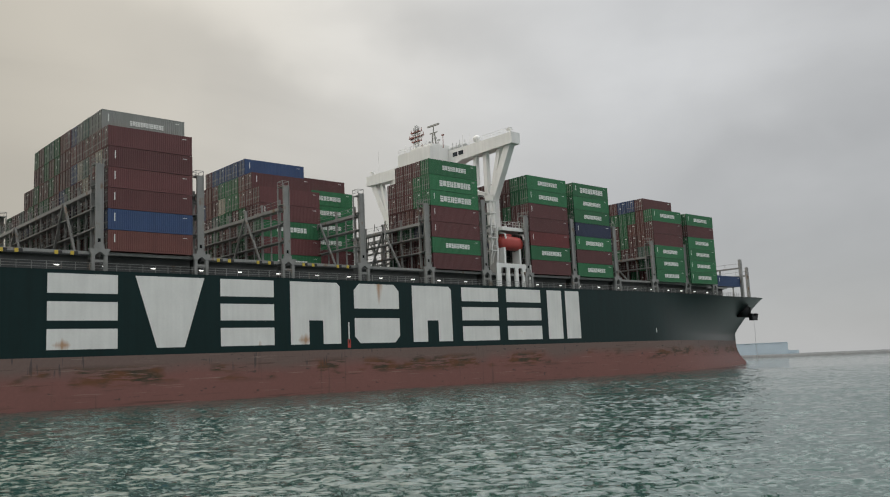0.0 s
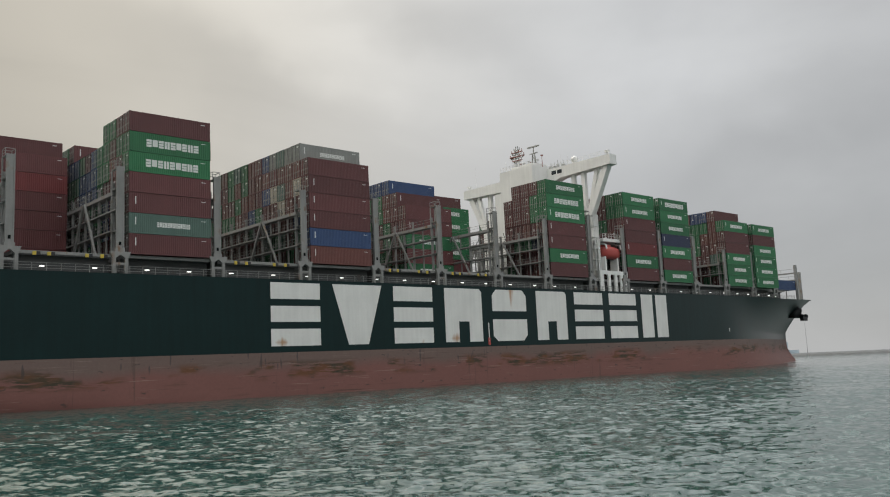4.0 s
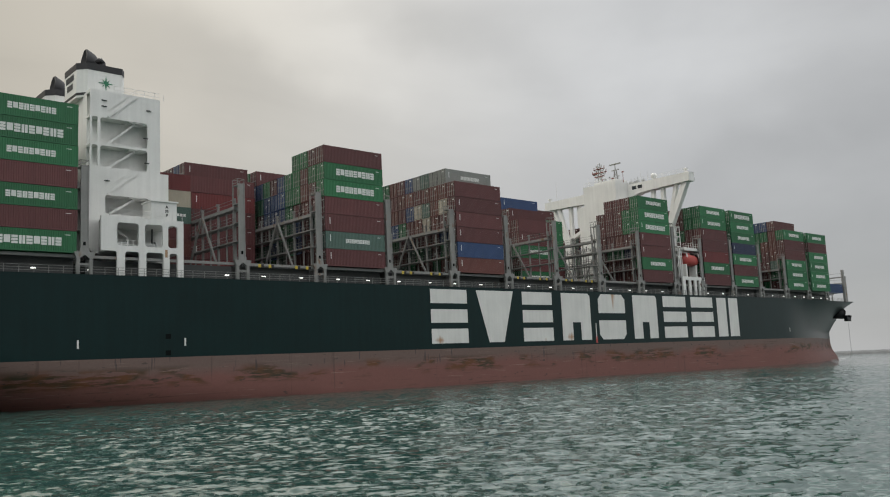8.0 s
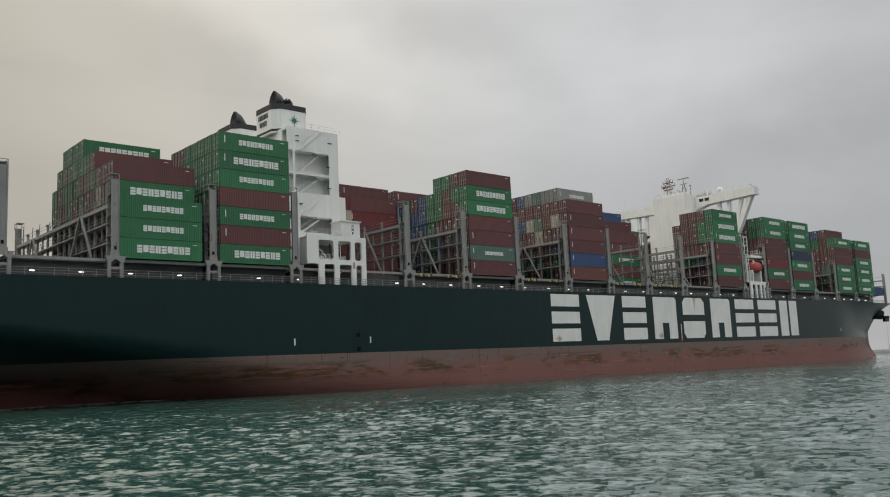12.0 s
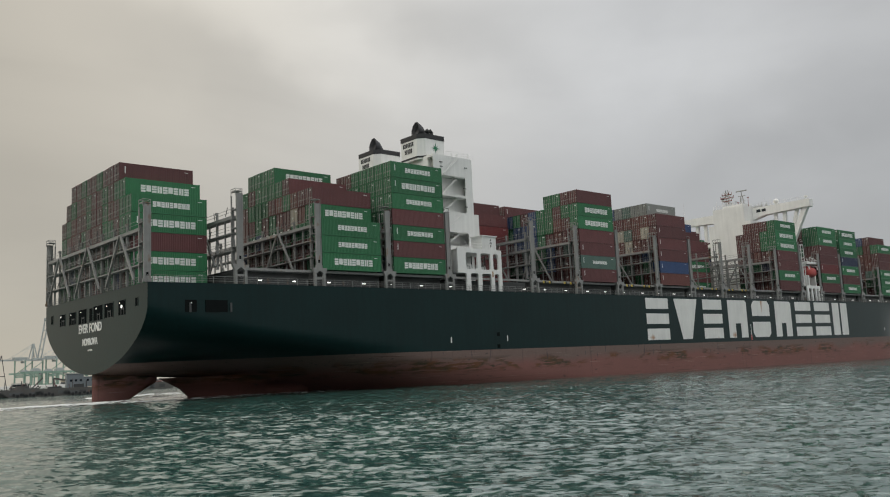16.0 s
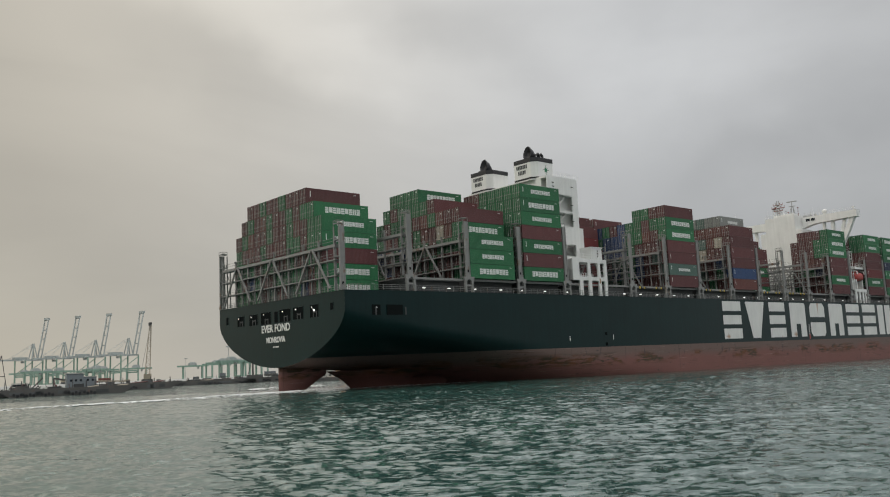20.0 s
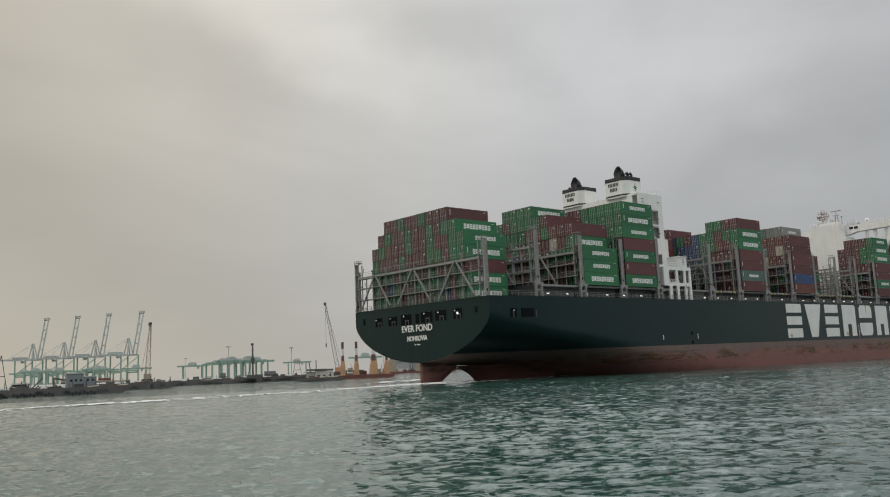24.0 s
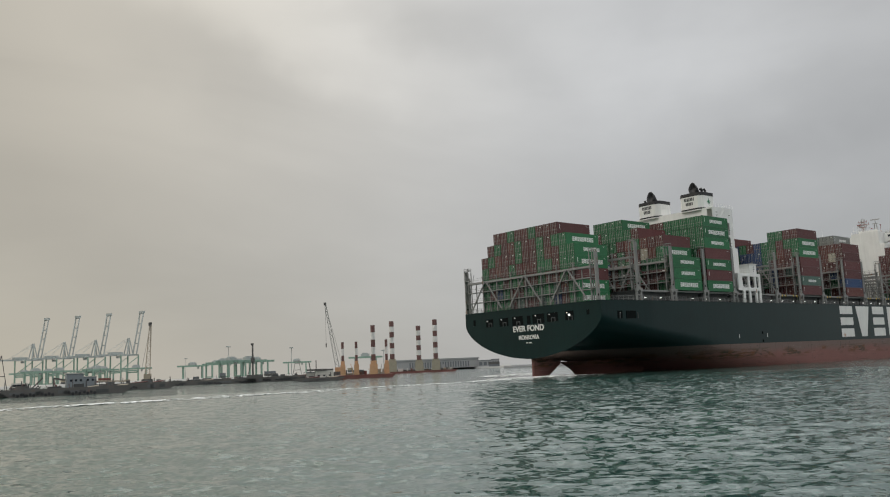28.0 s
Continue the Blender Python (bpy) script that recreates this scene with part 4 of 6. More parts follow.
def build_funnel_house():
    house = part("funnel_house", boxes((60.8, 71.1, -15.2, 9.5, 17.2, 45.4), (60.6, 72.4, -15.2, 9.5, 17.2, 33.8)), SHIP_WHITE, ship, "white steel engine casing tower")
    holes = [(62.1, 69.1, 37.5, 41.3), (62.1, 69.1, 33.9, 37.1), (62.9, 69.4, 27.0, 29.8), (60.9, 61.7, 37.5, 41.3), (60.9, 61.7, 33.9, 37.1)]
    bm = bmesh.new()
    rounded_hole_plate(bm, 60.6, 71.1, 25.6, 45.4, holes, -17.1, -16.95)
    box(bm, 71.1, 72.4, -17.1, -15.2, 25.6, 33.8)
    box(bm, 60.6, 71.1, -16.95, -15.2, 44.9, 45.4)
    box(bm, 70.9, 71.08, -16.95, -15.2, 25.6, 45.4)
    box(bm, 60.62, 60.8, -16.95, -15.2, 25.6, 33.9)
    for z in (41.4, 37.2, 33.6, 29.9, 26.6):
        box(bm, 60.7, 71.0, -16.95, -15.2, z - 0.1, z + 0.1)
    part("outer_screen", bm, SHIP_WHITE, house)
    for z0, z1 in ((26.8, 29.8), (30.0, 33.5), (33.8, 37.1), (37.4, 41.3), (41.5, 45.4)):
        bm = bmesh.new()
        for y in (-17.2, -16.6) if z0 in (30.0, 41.5) else (-16.4, -15.8):
            beam(bm, (63.2, y, z0), (67.4, y, z1 - 0.2), 0.14, 0.3)
            beam(bm, (63.2, y, z0 + 1.0), (67.4, y, z1 + 0.8), 0.06)
        n = 9
        for i in range(n):
            q = (i + 0.5) / n
            y0 = -17.2 if z0 in (30.0, 41.5) else -16.4
            box(bm, 63.1 + 4.2 * q, 63.4 + 4.2 * q, y0, y0 + 0.6, z0 + (z1 - z0 - 0.2) * q - 0.03, z0 + (z1 - z0 - 0.2) * q + 0.03)
        part("stair", bm, SHIP_WHITE, house, "white steel stair flight")
    # the open frame by the ship's side
    bm = bmesh.new()
    rounded_hole_plate(bm, 61.1, 71.8, 17.2, 25.5, [(62.2, 65.2, 21.5, 24.7), (66.1, 68.7, 21.5, 24.7), (69.5, 70.9, 21.5, 24.7),
                                                    (60.0, 62.2, 17.0, 20.7), (63.3, 65.3, 17.0, 20.7), (66.3, 68.8, 17.0, 20.7), (69.7, 70.9, 17.0, 20.7)], -23.6, -23.2)
    box(bm, 61.1, 71.8, -23.2, -15.2, 25.2, 25.5)
    box(bm, 61.1, 71.8, -23.2, -15.2, 20.8, 21.0)
    box(bm, 61.1, 61.4, -23.2, -15.2, 20.8, 25.5)
    part("side_gallery", bm, SHIP_WHITE, house, "white open gallery frame")
    locker = part("deck_locker", boxes((67.2, 71.0, -23.1, -20.0, 25.5, 28.2), (67.0, 71.2, -23.3, -19.9, 28.2, 28.4)), SHIP_WHITE, house, "white deck locker house")
    part("locker_door", boxes((67.7, 68.7, -23.16, -23.1, 25.7, 27.8)), SHIP_WHITE, locker)
    for i, letter in enumerate("AMP"):
        o = new("locker_letter", text_mesh("locker_letter", letter, 0.62, SHADE_LETTER_BLACK, 0.0))
        o.parent = locker
        o.matrix_local = Matrix.Translation((69.5, -23.13, 27.5 - 0.62 * i)) @ Matrix.Rotation(radians(90), 4, "X")
        o["label"] = "dark painted letter"
    # winches, pipes and rails that show inside the gallery
    for x, r in ((63.4, 0.55), (67.4, 0.6)):
        bm = bmesh.new()
        tube(bm, (x - 0.8, -22.0, 21.9), (x + 0.8, -22.0, 21.9), r * 0.6, r * 0.6, 14)
        for q in (-0.8, 0.8):
            tube(bm, (x + q - 0.08, -22.0, 21.9), (x + q + 0.08, -22.0, 21.9), r, r, 14)
        part("mooring_winch", bm, CABIN_DIM, house, "grey mooring winch drum")
    part("bent_pipe", beams(0.22, ((62.3, -21.5, 24.2), (64.4, -21.5, 23.0)), ((64.4, -21.5, 23.0), (64.4, -21.5, 21.0))), SHIP_WHITE, house)
    for z in (21.7, 22.3):
        part("gallery_rail", beams(0.07, ((62.2, -23.4, z), (65.2, -23.4, z))), SHIP_WHITE, house)
    for x in (62.9, 63.7, 64.5):
        part("rail_post", beams(0.07, ((x, -23.4, 21.0), (x, -23.4, 22.3))), SHIP_WHITE, house)
    for x in (66.5, 68.4, 70.2):
        part("stand_pipe", beams(0.16, ((x, -20.5, 21.0), (x, -20.5, 24.6))), DARK, house)
    # the curved bracket aft of the gallery
    bm = bmesh.new()
    slab(bm, [(58.4, 25.5), (61.1, 25.5), (61.1, 20.8), (60.2, 21.0), (59.3, 21.7), (58.7, 22.7)], -19.6, -15.2)
    part("gallery_bracket", bm, SHIP_WHITE, house)
    for i in range(3):
        z = (41.4, 37.2, 29.9)[i]
        part("landing", boxes((66.4, 69.0, -16.9, -15.3, z - 0.28, z - 0.1)), SHIP_WHITE, house)
    for x, z in ((62.6, 43.0), (62.6, 43.9), (69.3, 43.4), (68.8, 39.0), (63.1, 31.9), (69.0, 35.2)):
        part("wall_fitting", boxes((x - 0.35, x + 0.35, -17.25, -17.1, z - 0.07, z + 0.07)), DARK, house)
    part("rust_streak", boxes((69.02, 69.4, -23.607, -23.6, 20.1, 21.2)), RUSTY, house, "rust stain on a leg")
    for i in range(8):
        x = 61.2 + 10.5 * i / 7
        part("rail_post", beams(0.05, ((x, -23.4, 25.5), (x, -23.4, 26.6))), SHIP_WHITE, house)
        part("rail_post", beams(0.05, ((x, -17.0, 45.4), (x, -17.0, 46.4))), SHIP_WHITE, house)
    for h in (0.55, 1.1):
        part("house_rail", beams(0.05, ((61.2, -23.4, 25.5 + h), (69.5, -23.4, 25.5 + h))), SHIP_WHITE, house)
        part("house_rail", beams(0.05, ((64.0, -17.0, 45.3 + h), (71.0, -17.0, 45.3 + h))), SHIP_WHITE, house)
    for y0, y1 in ((-14.2, -6.6), (0.6, 8.4)):
        ring = lambda z, g: [(60.0 - g, y0 + 1.2, z), (61.2, y0 - g, z), (66.3 + g, y0 - g, z), (67.0 + g, y0 + 1.0, z), (67.0 + g, y1 - 1, z), (66.0, y1 + g, z), (61.2, y1 + g, z), (60.0 - g, y1 - 1.2, z)]
        def ring_box(z0, z1, g, mat, name, label=""):
            bm = bmesh.new()
            lo, hi = [bm.verts.new(p) for p in ring(z0, g)], [bm.verts.new(p) for p in ring(z1, g)]
            for i in range(8):
                j = (i + 1) % 8
                bm.faces.new((lo[i], lo[j], hi[j], hi[i]))
            bm.faces.new(lo[::-1]), bm.faces.new(hi)
            return part(name, bm, mat, ship, label)
        f = ring_box(45.0, 49.3, 0, SHIP_WHITE, "funnel", "white funnel with black top")
        for nm, z0, z1, g in (("black_band", 49.3, 50.3, 0.05), ("lower_band", 45.3, 45.7, 0.04)):
            o = ring_box(z0, z1, g, BLACK, nm)
            o.parent = f
        for row, (lo, hi, n_) in enumerate(((48.0, 48.9, 7), (46.7, 47.6, 5))):
            for c in range(n_):
                y = (y0 + y1) / 2 + 0.2 + (c - (n_ - 1) / 2) * 0.5
                part("louvre", boxes((59.93, 60.0, y - 0.16, y + 0.16, lo, hi)), DARK, f)
        yc = (y0 + y1) / 2
        pipe = bmesh.new()
        n = 20
        rings = []
        for cx, cz, rx, rz, tilt in ((63.9, 50.1, 1.2, 1.2, 0.0), (63.6, 50.9, 1.15, 1.25, 0.55), (62.9, 51.7, 1.25, 1.55, 1.1), (62.0, 52.0, 1.35, 1.85, 1.42), (61.85, 52.0, 1.2, 1.7, 1.45), (62.6, 51.8, 1.0, 1.4, 1.3)):
            row = []
            for i in range(n):
                a = 6.2832 * i / n
                u = rz * math.cos(a)
                squeeze = 1.0 - 0.22 * max(0.0, math.cos(a))
                row.append(pipe.verts.new((cx + u * math.cos(tilt), yc + rx * squeeze * math.sin(a), cz + u * math.sin(tilt))))
            rings.append(row)
        for lo, hi in zip(rings, rings[1:]):
            for i in range(n):
                j = (i + 1) % n
                pipe.faces.new((lo[i], lo[j], hi[j], hi[i]))
        pipe.faces.new(rings[-1])
        part("exhaust_pipe", pipe, BLACK, f, "black upright exhaust cowl", smooth=True)
        away = -1 if y0 < -10 else 1
        for q, w, h in ((1.9, 0.42, 51.3), (3.0, 0.32, 51.0)):
            bm = bmesh.new()
            yp = yc + away * q
            tube(bm, (63.8, yp, 50.0), (63.8, yp, h), w, w)
            tube(bm, (63.8, yp, h - 0.1), (63.2, yp, h + 0.45), w, w * 1.1)
            part("small_pipe", bm, BLACK, f, smooth=True)
        if y0 < -10:
            bm = bmesh.new()
            c = Vector((63.9, y0 - 0.06, 47.5))
            pts = []
            for i in range(16):
                r = 1.15 if i % 4 == 0 else (0.8 if i % 2 == 0 else 0.33)
                pts.append((c.x + r * math.sin(i * math.pi / 8), c.z + r * math.cos(i * math.pi / 8)))
            slab(bm, pts, y0 - 0.08, y0 - 0.01)
            part("funnel_mark", bm, STAR, f, "plain green funnel mark")


build_funnel_house()

# ---- bridge house ----


def build_bridge():
    house = part("bridge_house", boxes((201, 208.8, -7.5, 7.5, 17.2, 44.2), (201.05, 208.6, -5.4, 5.4, 44.2, 49.4)), SHIP_WHITE, ship, "white steel bridge house")
    for s in (-1, 1):
        bm = bmesh.new()
        lo, hi = [], []
        for y, z0 in ((5.2, 45.0), (9.5, 46.1), (24.3, 46.5)):
            for x in (206.4, 208.9):
                lo.append(bm.verts.new((x, s * y, z0)))
                hi.append(bm.verts.new((x, s * y, 48.8)))
        for i in (0, 2):
            for q in (lo, hi):
                bm.faces.new((q[i], q[i + 1], q[i + 3], q[i + 2]))
            bm.faces.new((lo[i], lo[i + 2], hi[i + 2], hi[i]))
            bm.faces.new((lo[i + 1], lo[i + 3], hi[i + 3], hi[i + 1]))
        bm.faces.new((lo[4], lo[5], hi[5], hi[4]))
        bm.faces.new((lo[0], lo[1], hi[1], hi[0]))
        part("bridge_wing", bm, SHIP_WHITE, house, "long white enclosed bridge wing")
        part("wing_leg", beams(1.9, ((207.7, s * 16.9, 17.2), (207.7, s * 16.9, 37.2))), SHIP_WHITE, house)
        part("wing_strut", beams(1.5, ((207.7, s * 17.0, 35.8), (207.7, s * 22.6, 46.8))), SHIP_WHITE, house)
        part("wing_strut", beams(0.9, ((207.6, s * 16.8, 36.0), (207.6, s * 19.8, 46.6))), SHIP_WHITE, house)
        part("wing_strut", beams(1.0, ((207.7, s * 15.6, 35.8), (207.7, s * 15.6, 46.6))), SHIP_WHITE, house)
        part("wing_strut", beams(0.9, ((207.7, s * 12.6, 40.0), (207.7, s * 12.6, 46.4))), SHIP_WHITE, house)
        part("wing_tie", beams(1.0, ((207.7, s * 7.2, 40.6), (207.7, s * 16.9, 36.6))), SHIP_WHITE, house)
        bm = bmesh.new()
        tube(bm, (207.4, s * 23.0, 48.7), (207.4, s * 23.0, 49.7), 0.18)
        box(bm, 207.0, 207.8, s * 23.0 - 0.45, s * 23.0 + 0.45, 49.5, 50.0)
        part("searchlight", bm, SHIP_WHITE, house)
    bm = bmesh.new()
    for i in range(11):
        y = -5.2 + i * 1.04
        beam(bm, (201.2, y, 49.4), (201.2, y, 50.5), 0.07)
    for h in (0.55, 1.1):
        beam(bm, (201.2, -5.2, 49.4 + h), (201.2, 5.2, 49.4 + h), 0.06)
    part("roof_rail", bm, SHIP_WHITE, house)
    part("monkey_island", boxes((202.4, 207.5, -4.6, 2.6, 49.4, 50.3)), SHIP_WHITE, house)
    for y in (-7.6, -9.4):
        part("house_window", boxes((206.32, 206.4, y - 0.7, y + 0.7, 47.2, 48.1)), GLASSY, house)
    for q, (x, y, h) in enumerate(((202.5, -1.0, 54.0), (203, 5.0, 52.6), (207, -9.5, 51.8), (207.5, -11.3, 51.5), (207, 20.0, 54.5), (204, 3.4, 52.9))):
        bm = bmesh.new()
        tube(bm, (x, y, 48.7), (x, y, h), 0.06, 0.03, 6)
        part("whip_aerial", bm, SHIP_WHITE, house)
    bm = bmesh.new()
    bmesh.ops.create_uvsphere(bm, u_segments=14, v_segments=10, radius=0.85)
    for v in bm.verts:
        v.co += Vector((207.6, -13.2, 49.9))
    tube(bm, (207.6, -13.2, 48.7), (207.6, -13.2, 49.4), 0.4)
    part("radar_dome", bm, SHIP_WHITE, house, "white satellite dome", smooth=True)
    # boat deck and ladders by the lifeboat
    part("davit", beams(0.5, ((203.2, -21.6, 21.9), (203.2, -21.6, 29.0)), ((203.2, -21.6, 29.0), (205.5, -22.4, 29.4)), ((209.8, -21.6, 21.9), (209.8, -21.6, 24.9))), SHIP_WHITE, house)
    for x in (204.0, 208.4):
        part("boat_cradle", boxes((x, x + 0.5, -22.8, -20.8, 21.9, 25.2)), SHIP_WHITE, house)
    part("boat_deck", boxes((203.5, 211.0, -23.0, -17, 28.6, 29.3)), SHIP_WHITE, house)
    bm = bmesh.new()
    for i in range(8):
        beam(bm, (203.6 + i * 1.05, -22.9, 29.3), (203.6 + i * 1.05, -22.9, 30.4), 0.06)
    for h in (0.55, 1.1):
        beam(bm, (203.6, -22.9, 29.3 + h), (211.0, -22.9, 29.3 + h), 0.05)
    part("boat_deck_rail", bm, SHIP_WHITE, house)
    bm = bmesh.new()
    rounded_hole_plate(bm, 201.0, 211.0, 17.2, 21.9, [(202.2, 203.8, 17, 21.1), (204.7, 206.2, 17, 21.1), (207.1, 208.3, 17, 21.1), (209.2, 210.2, 17, 21.1)], -23.5, -23.1)
    part("side_gallery", bm, SHIP_WHITE, house)
    mast = bmesh.new()
    for q in (-0.6, 0.6):
        tube(mast, (203, 1.0 + q, 49.4), (203, 1.0 + q * 0.5, 55.6), 0.2, 0.14, 8)
    for z, w in ((51.6, 1.0), (52.6, 2.0), (53.6, 1.5), (54.6, 0.9)):
        beam(mast, (203, 1.0 - w, z), (203, 1.0 + w, z), 0.18)
        for e in (-w, w):
            beam(mast, (203, 1.0 + e, z), (203, 1.0 + e, z + 0.6), 0.14)
    sig = part("signal_mast", mast, CABIN_DIM, house, "white lattice signal mast with red yards")
    for z, w in ((51.9, 1.5), (52.9, 2.3), (54.0, 1.7)):
        bm = boxes((202.7, 203.3, 1.0 - w, 1.0 + w, z, z + 0.16))
        for e in (-w, -0.4 * w, 0.4 * w, w):
            beam(bm, (203, 1.0 + e, z), (203, 1.0 + e, z + 0.8), 0.12)
        part("yard", bm, MAST_RED, sig, "faded red yard platform")
    bm = bmesh.new()
    for z in (50.4, 51.4, 52.4, 53.4):
        beam(bm, (203, 0.4, z), (203, 1.6, z + 1.0), 0.08)
        beam(bm, (203, 1.6, z), (203, 0.4, z + 1.0), 0.08)
    part("lattice", bm, CABIN_DIM, sig)
    part("flag", boxes((203.0, 203.04, 2.0, 3.2, 52.7, 53.3)), MAST_RED, house, "small red flag")
    for y, z, w in ((-6.4, 49.5, 0.5), (-7.6, 49.3, 0.35), (-8.6, 49.6, 0.3), (-10.3, 49.4, 0.4), (4.2, 50.9, 0.35), (3.0, 51.0, 0.3), (-1.6, 50.8, 0.4)):
        bm = boxes((206.6, 207.2, y - w, y + w, 48.8 if y < -5.3 else 50.3, z))
        tube(bm, (206.9, y, z - 0.1), (206.9, y, z + 1.0), 0.09, 0.06, 6)
        part("roof_locker", bm, CABIN_DIM, house)
    bm = bmesh.new()
    for i in range(9):
        y = -5.4 - i * 2.2
        beam(bm, (206.5, y, 48.8), (206.5, y, 49.8), 0.06)
    for h in (0.5, 1.0):
        beam(bm, (206.5, -5.4, 48.8 + h), (206.5, -23.0, 48.8 + h), 0.045)
    part("wing_rail", bm, SHIP_WHITE, house)
    mast = bmesh.new()
    for q in (-0.7, 0.7):
        tube(mast, (204, -3.6 + q, 49.4), (204, -3.6 + q * 0.4, 53.0), 0.2, 0.16, 8)
    tube(mast, (204, -3.6, 53.0), (204, -3.6, 54.6), 0.14, 0.1, 8)
    beam(mast, (204, -4.8, 53.0), (204, -2.4, 53.0), 0.2)
    box(mast, 203.8, 204.2, -5.4, -1.8, 54.5, 54.8)
    part("radar_mast", mast, RODS, house, "radar mast with scanner bar")
    beamy = random.Random(17)
    for k in range(9):
        y, h = -4.9 + 1.15 * k + beamy.uniform(-0.3, 0.3), beamy.uniform(0.8, 2.4)
        bm = bmesh.new()
        tube(bm, (205.5, y, 49.4), (205.5, y, 50.3 + h), 0.1, 0.06, 6)
        box(bm, 205.3, 205.7, y - 0.25, y + 0.25, 50.2 + h, 50.5 + h)
        part("roof_aerial", bm, CABIN_DIM if k % 3 else MAST_RED, house)
    # open ladder tower and davit arms beside the lifeboat
    for x in (200.6, 202.2):
        for y in (-22.9, -20.9):
            part("tower_post", beams(0.16, ((x, y, 21.9), (x, y, 34.4))), SHIP_WHITE, house)
    for z in (24.4, 26.9, 29.4, 31.9, 34.3):
        part("tower_landing", boxes((200.5, 202.3, -23.0, -20.8, z - 0.07, z + 0.07)), SHIP_WHITE, house)
        part("tower_rail", beams(0.07, ((200.6, -22.95, z + 1.0), (202.2, -22.95, z + 1.0))), SHIP_WHITE, house)
        part("tower_ladder", beams(0.12, ((200.8, -22.4, z - 2.4), (202.0, -22.4, z))), SHIP_WHITE, house)
    for x in (204.2, 209.4):
        part("davit_arm", beams(0.28, ((x, -20.6, 28.6), (x, -23.1, 27.9)), ((x, -23.1, 27.9), (x, -23.3, 26.9))), SHIP_WHITE, house)
        part("boat_fall", beams(0.06, ((x, -22.6, 28.0), (x, -22.2, 27.2))), DARK, house)
    boat = bmesh.new()
    bmesh.ops.create_uvsphere(boat, u_segments=24, v_segments=14, radius=1)
    for v in boat.verts:
        c = [math.copysign(abs(q) ** e, q) for q, e in zip(v.co, (0.55, 0.75, 0.75))]
        v.co = Vector((206.9 + c[0] * 3.2, -21.8 + c[1] * 1.4, 26.2 + c[2] * 1.45 - 0.08 * c[0]))
    boat_ = part("lifeboat", boat, ORANGE, house, "orange enclosed lifeboat", smooth=True)
    part("lifeboat_cabin", boxes((204.6, 206.6, -22.6, -21.0, 27.4, 28.0)), ORANGE, boat_)
    part("lifeboat_keel", boxes((204.2, 209.6, -21.9, -21.7, 24.65, 25.0)), DARK, boat_)


build_bridge()

# ---- stern and bow details ----


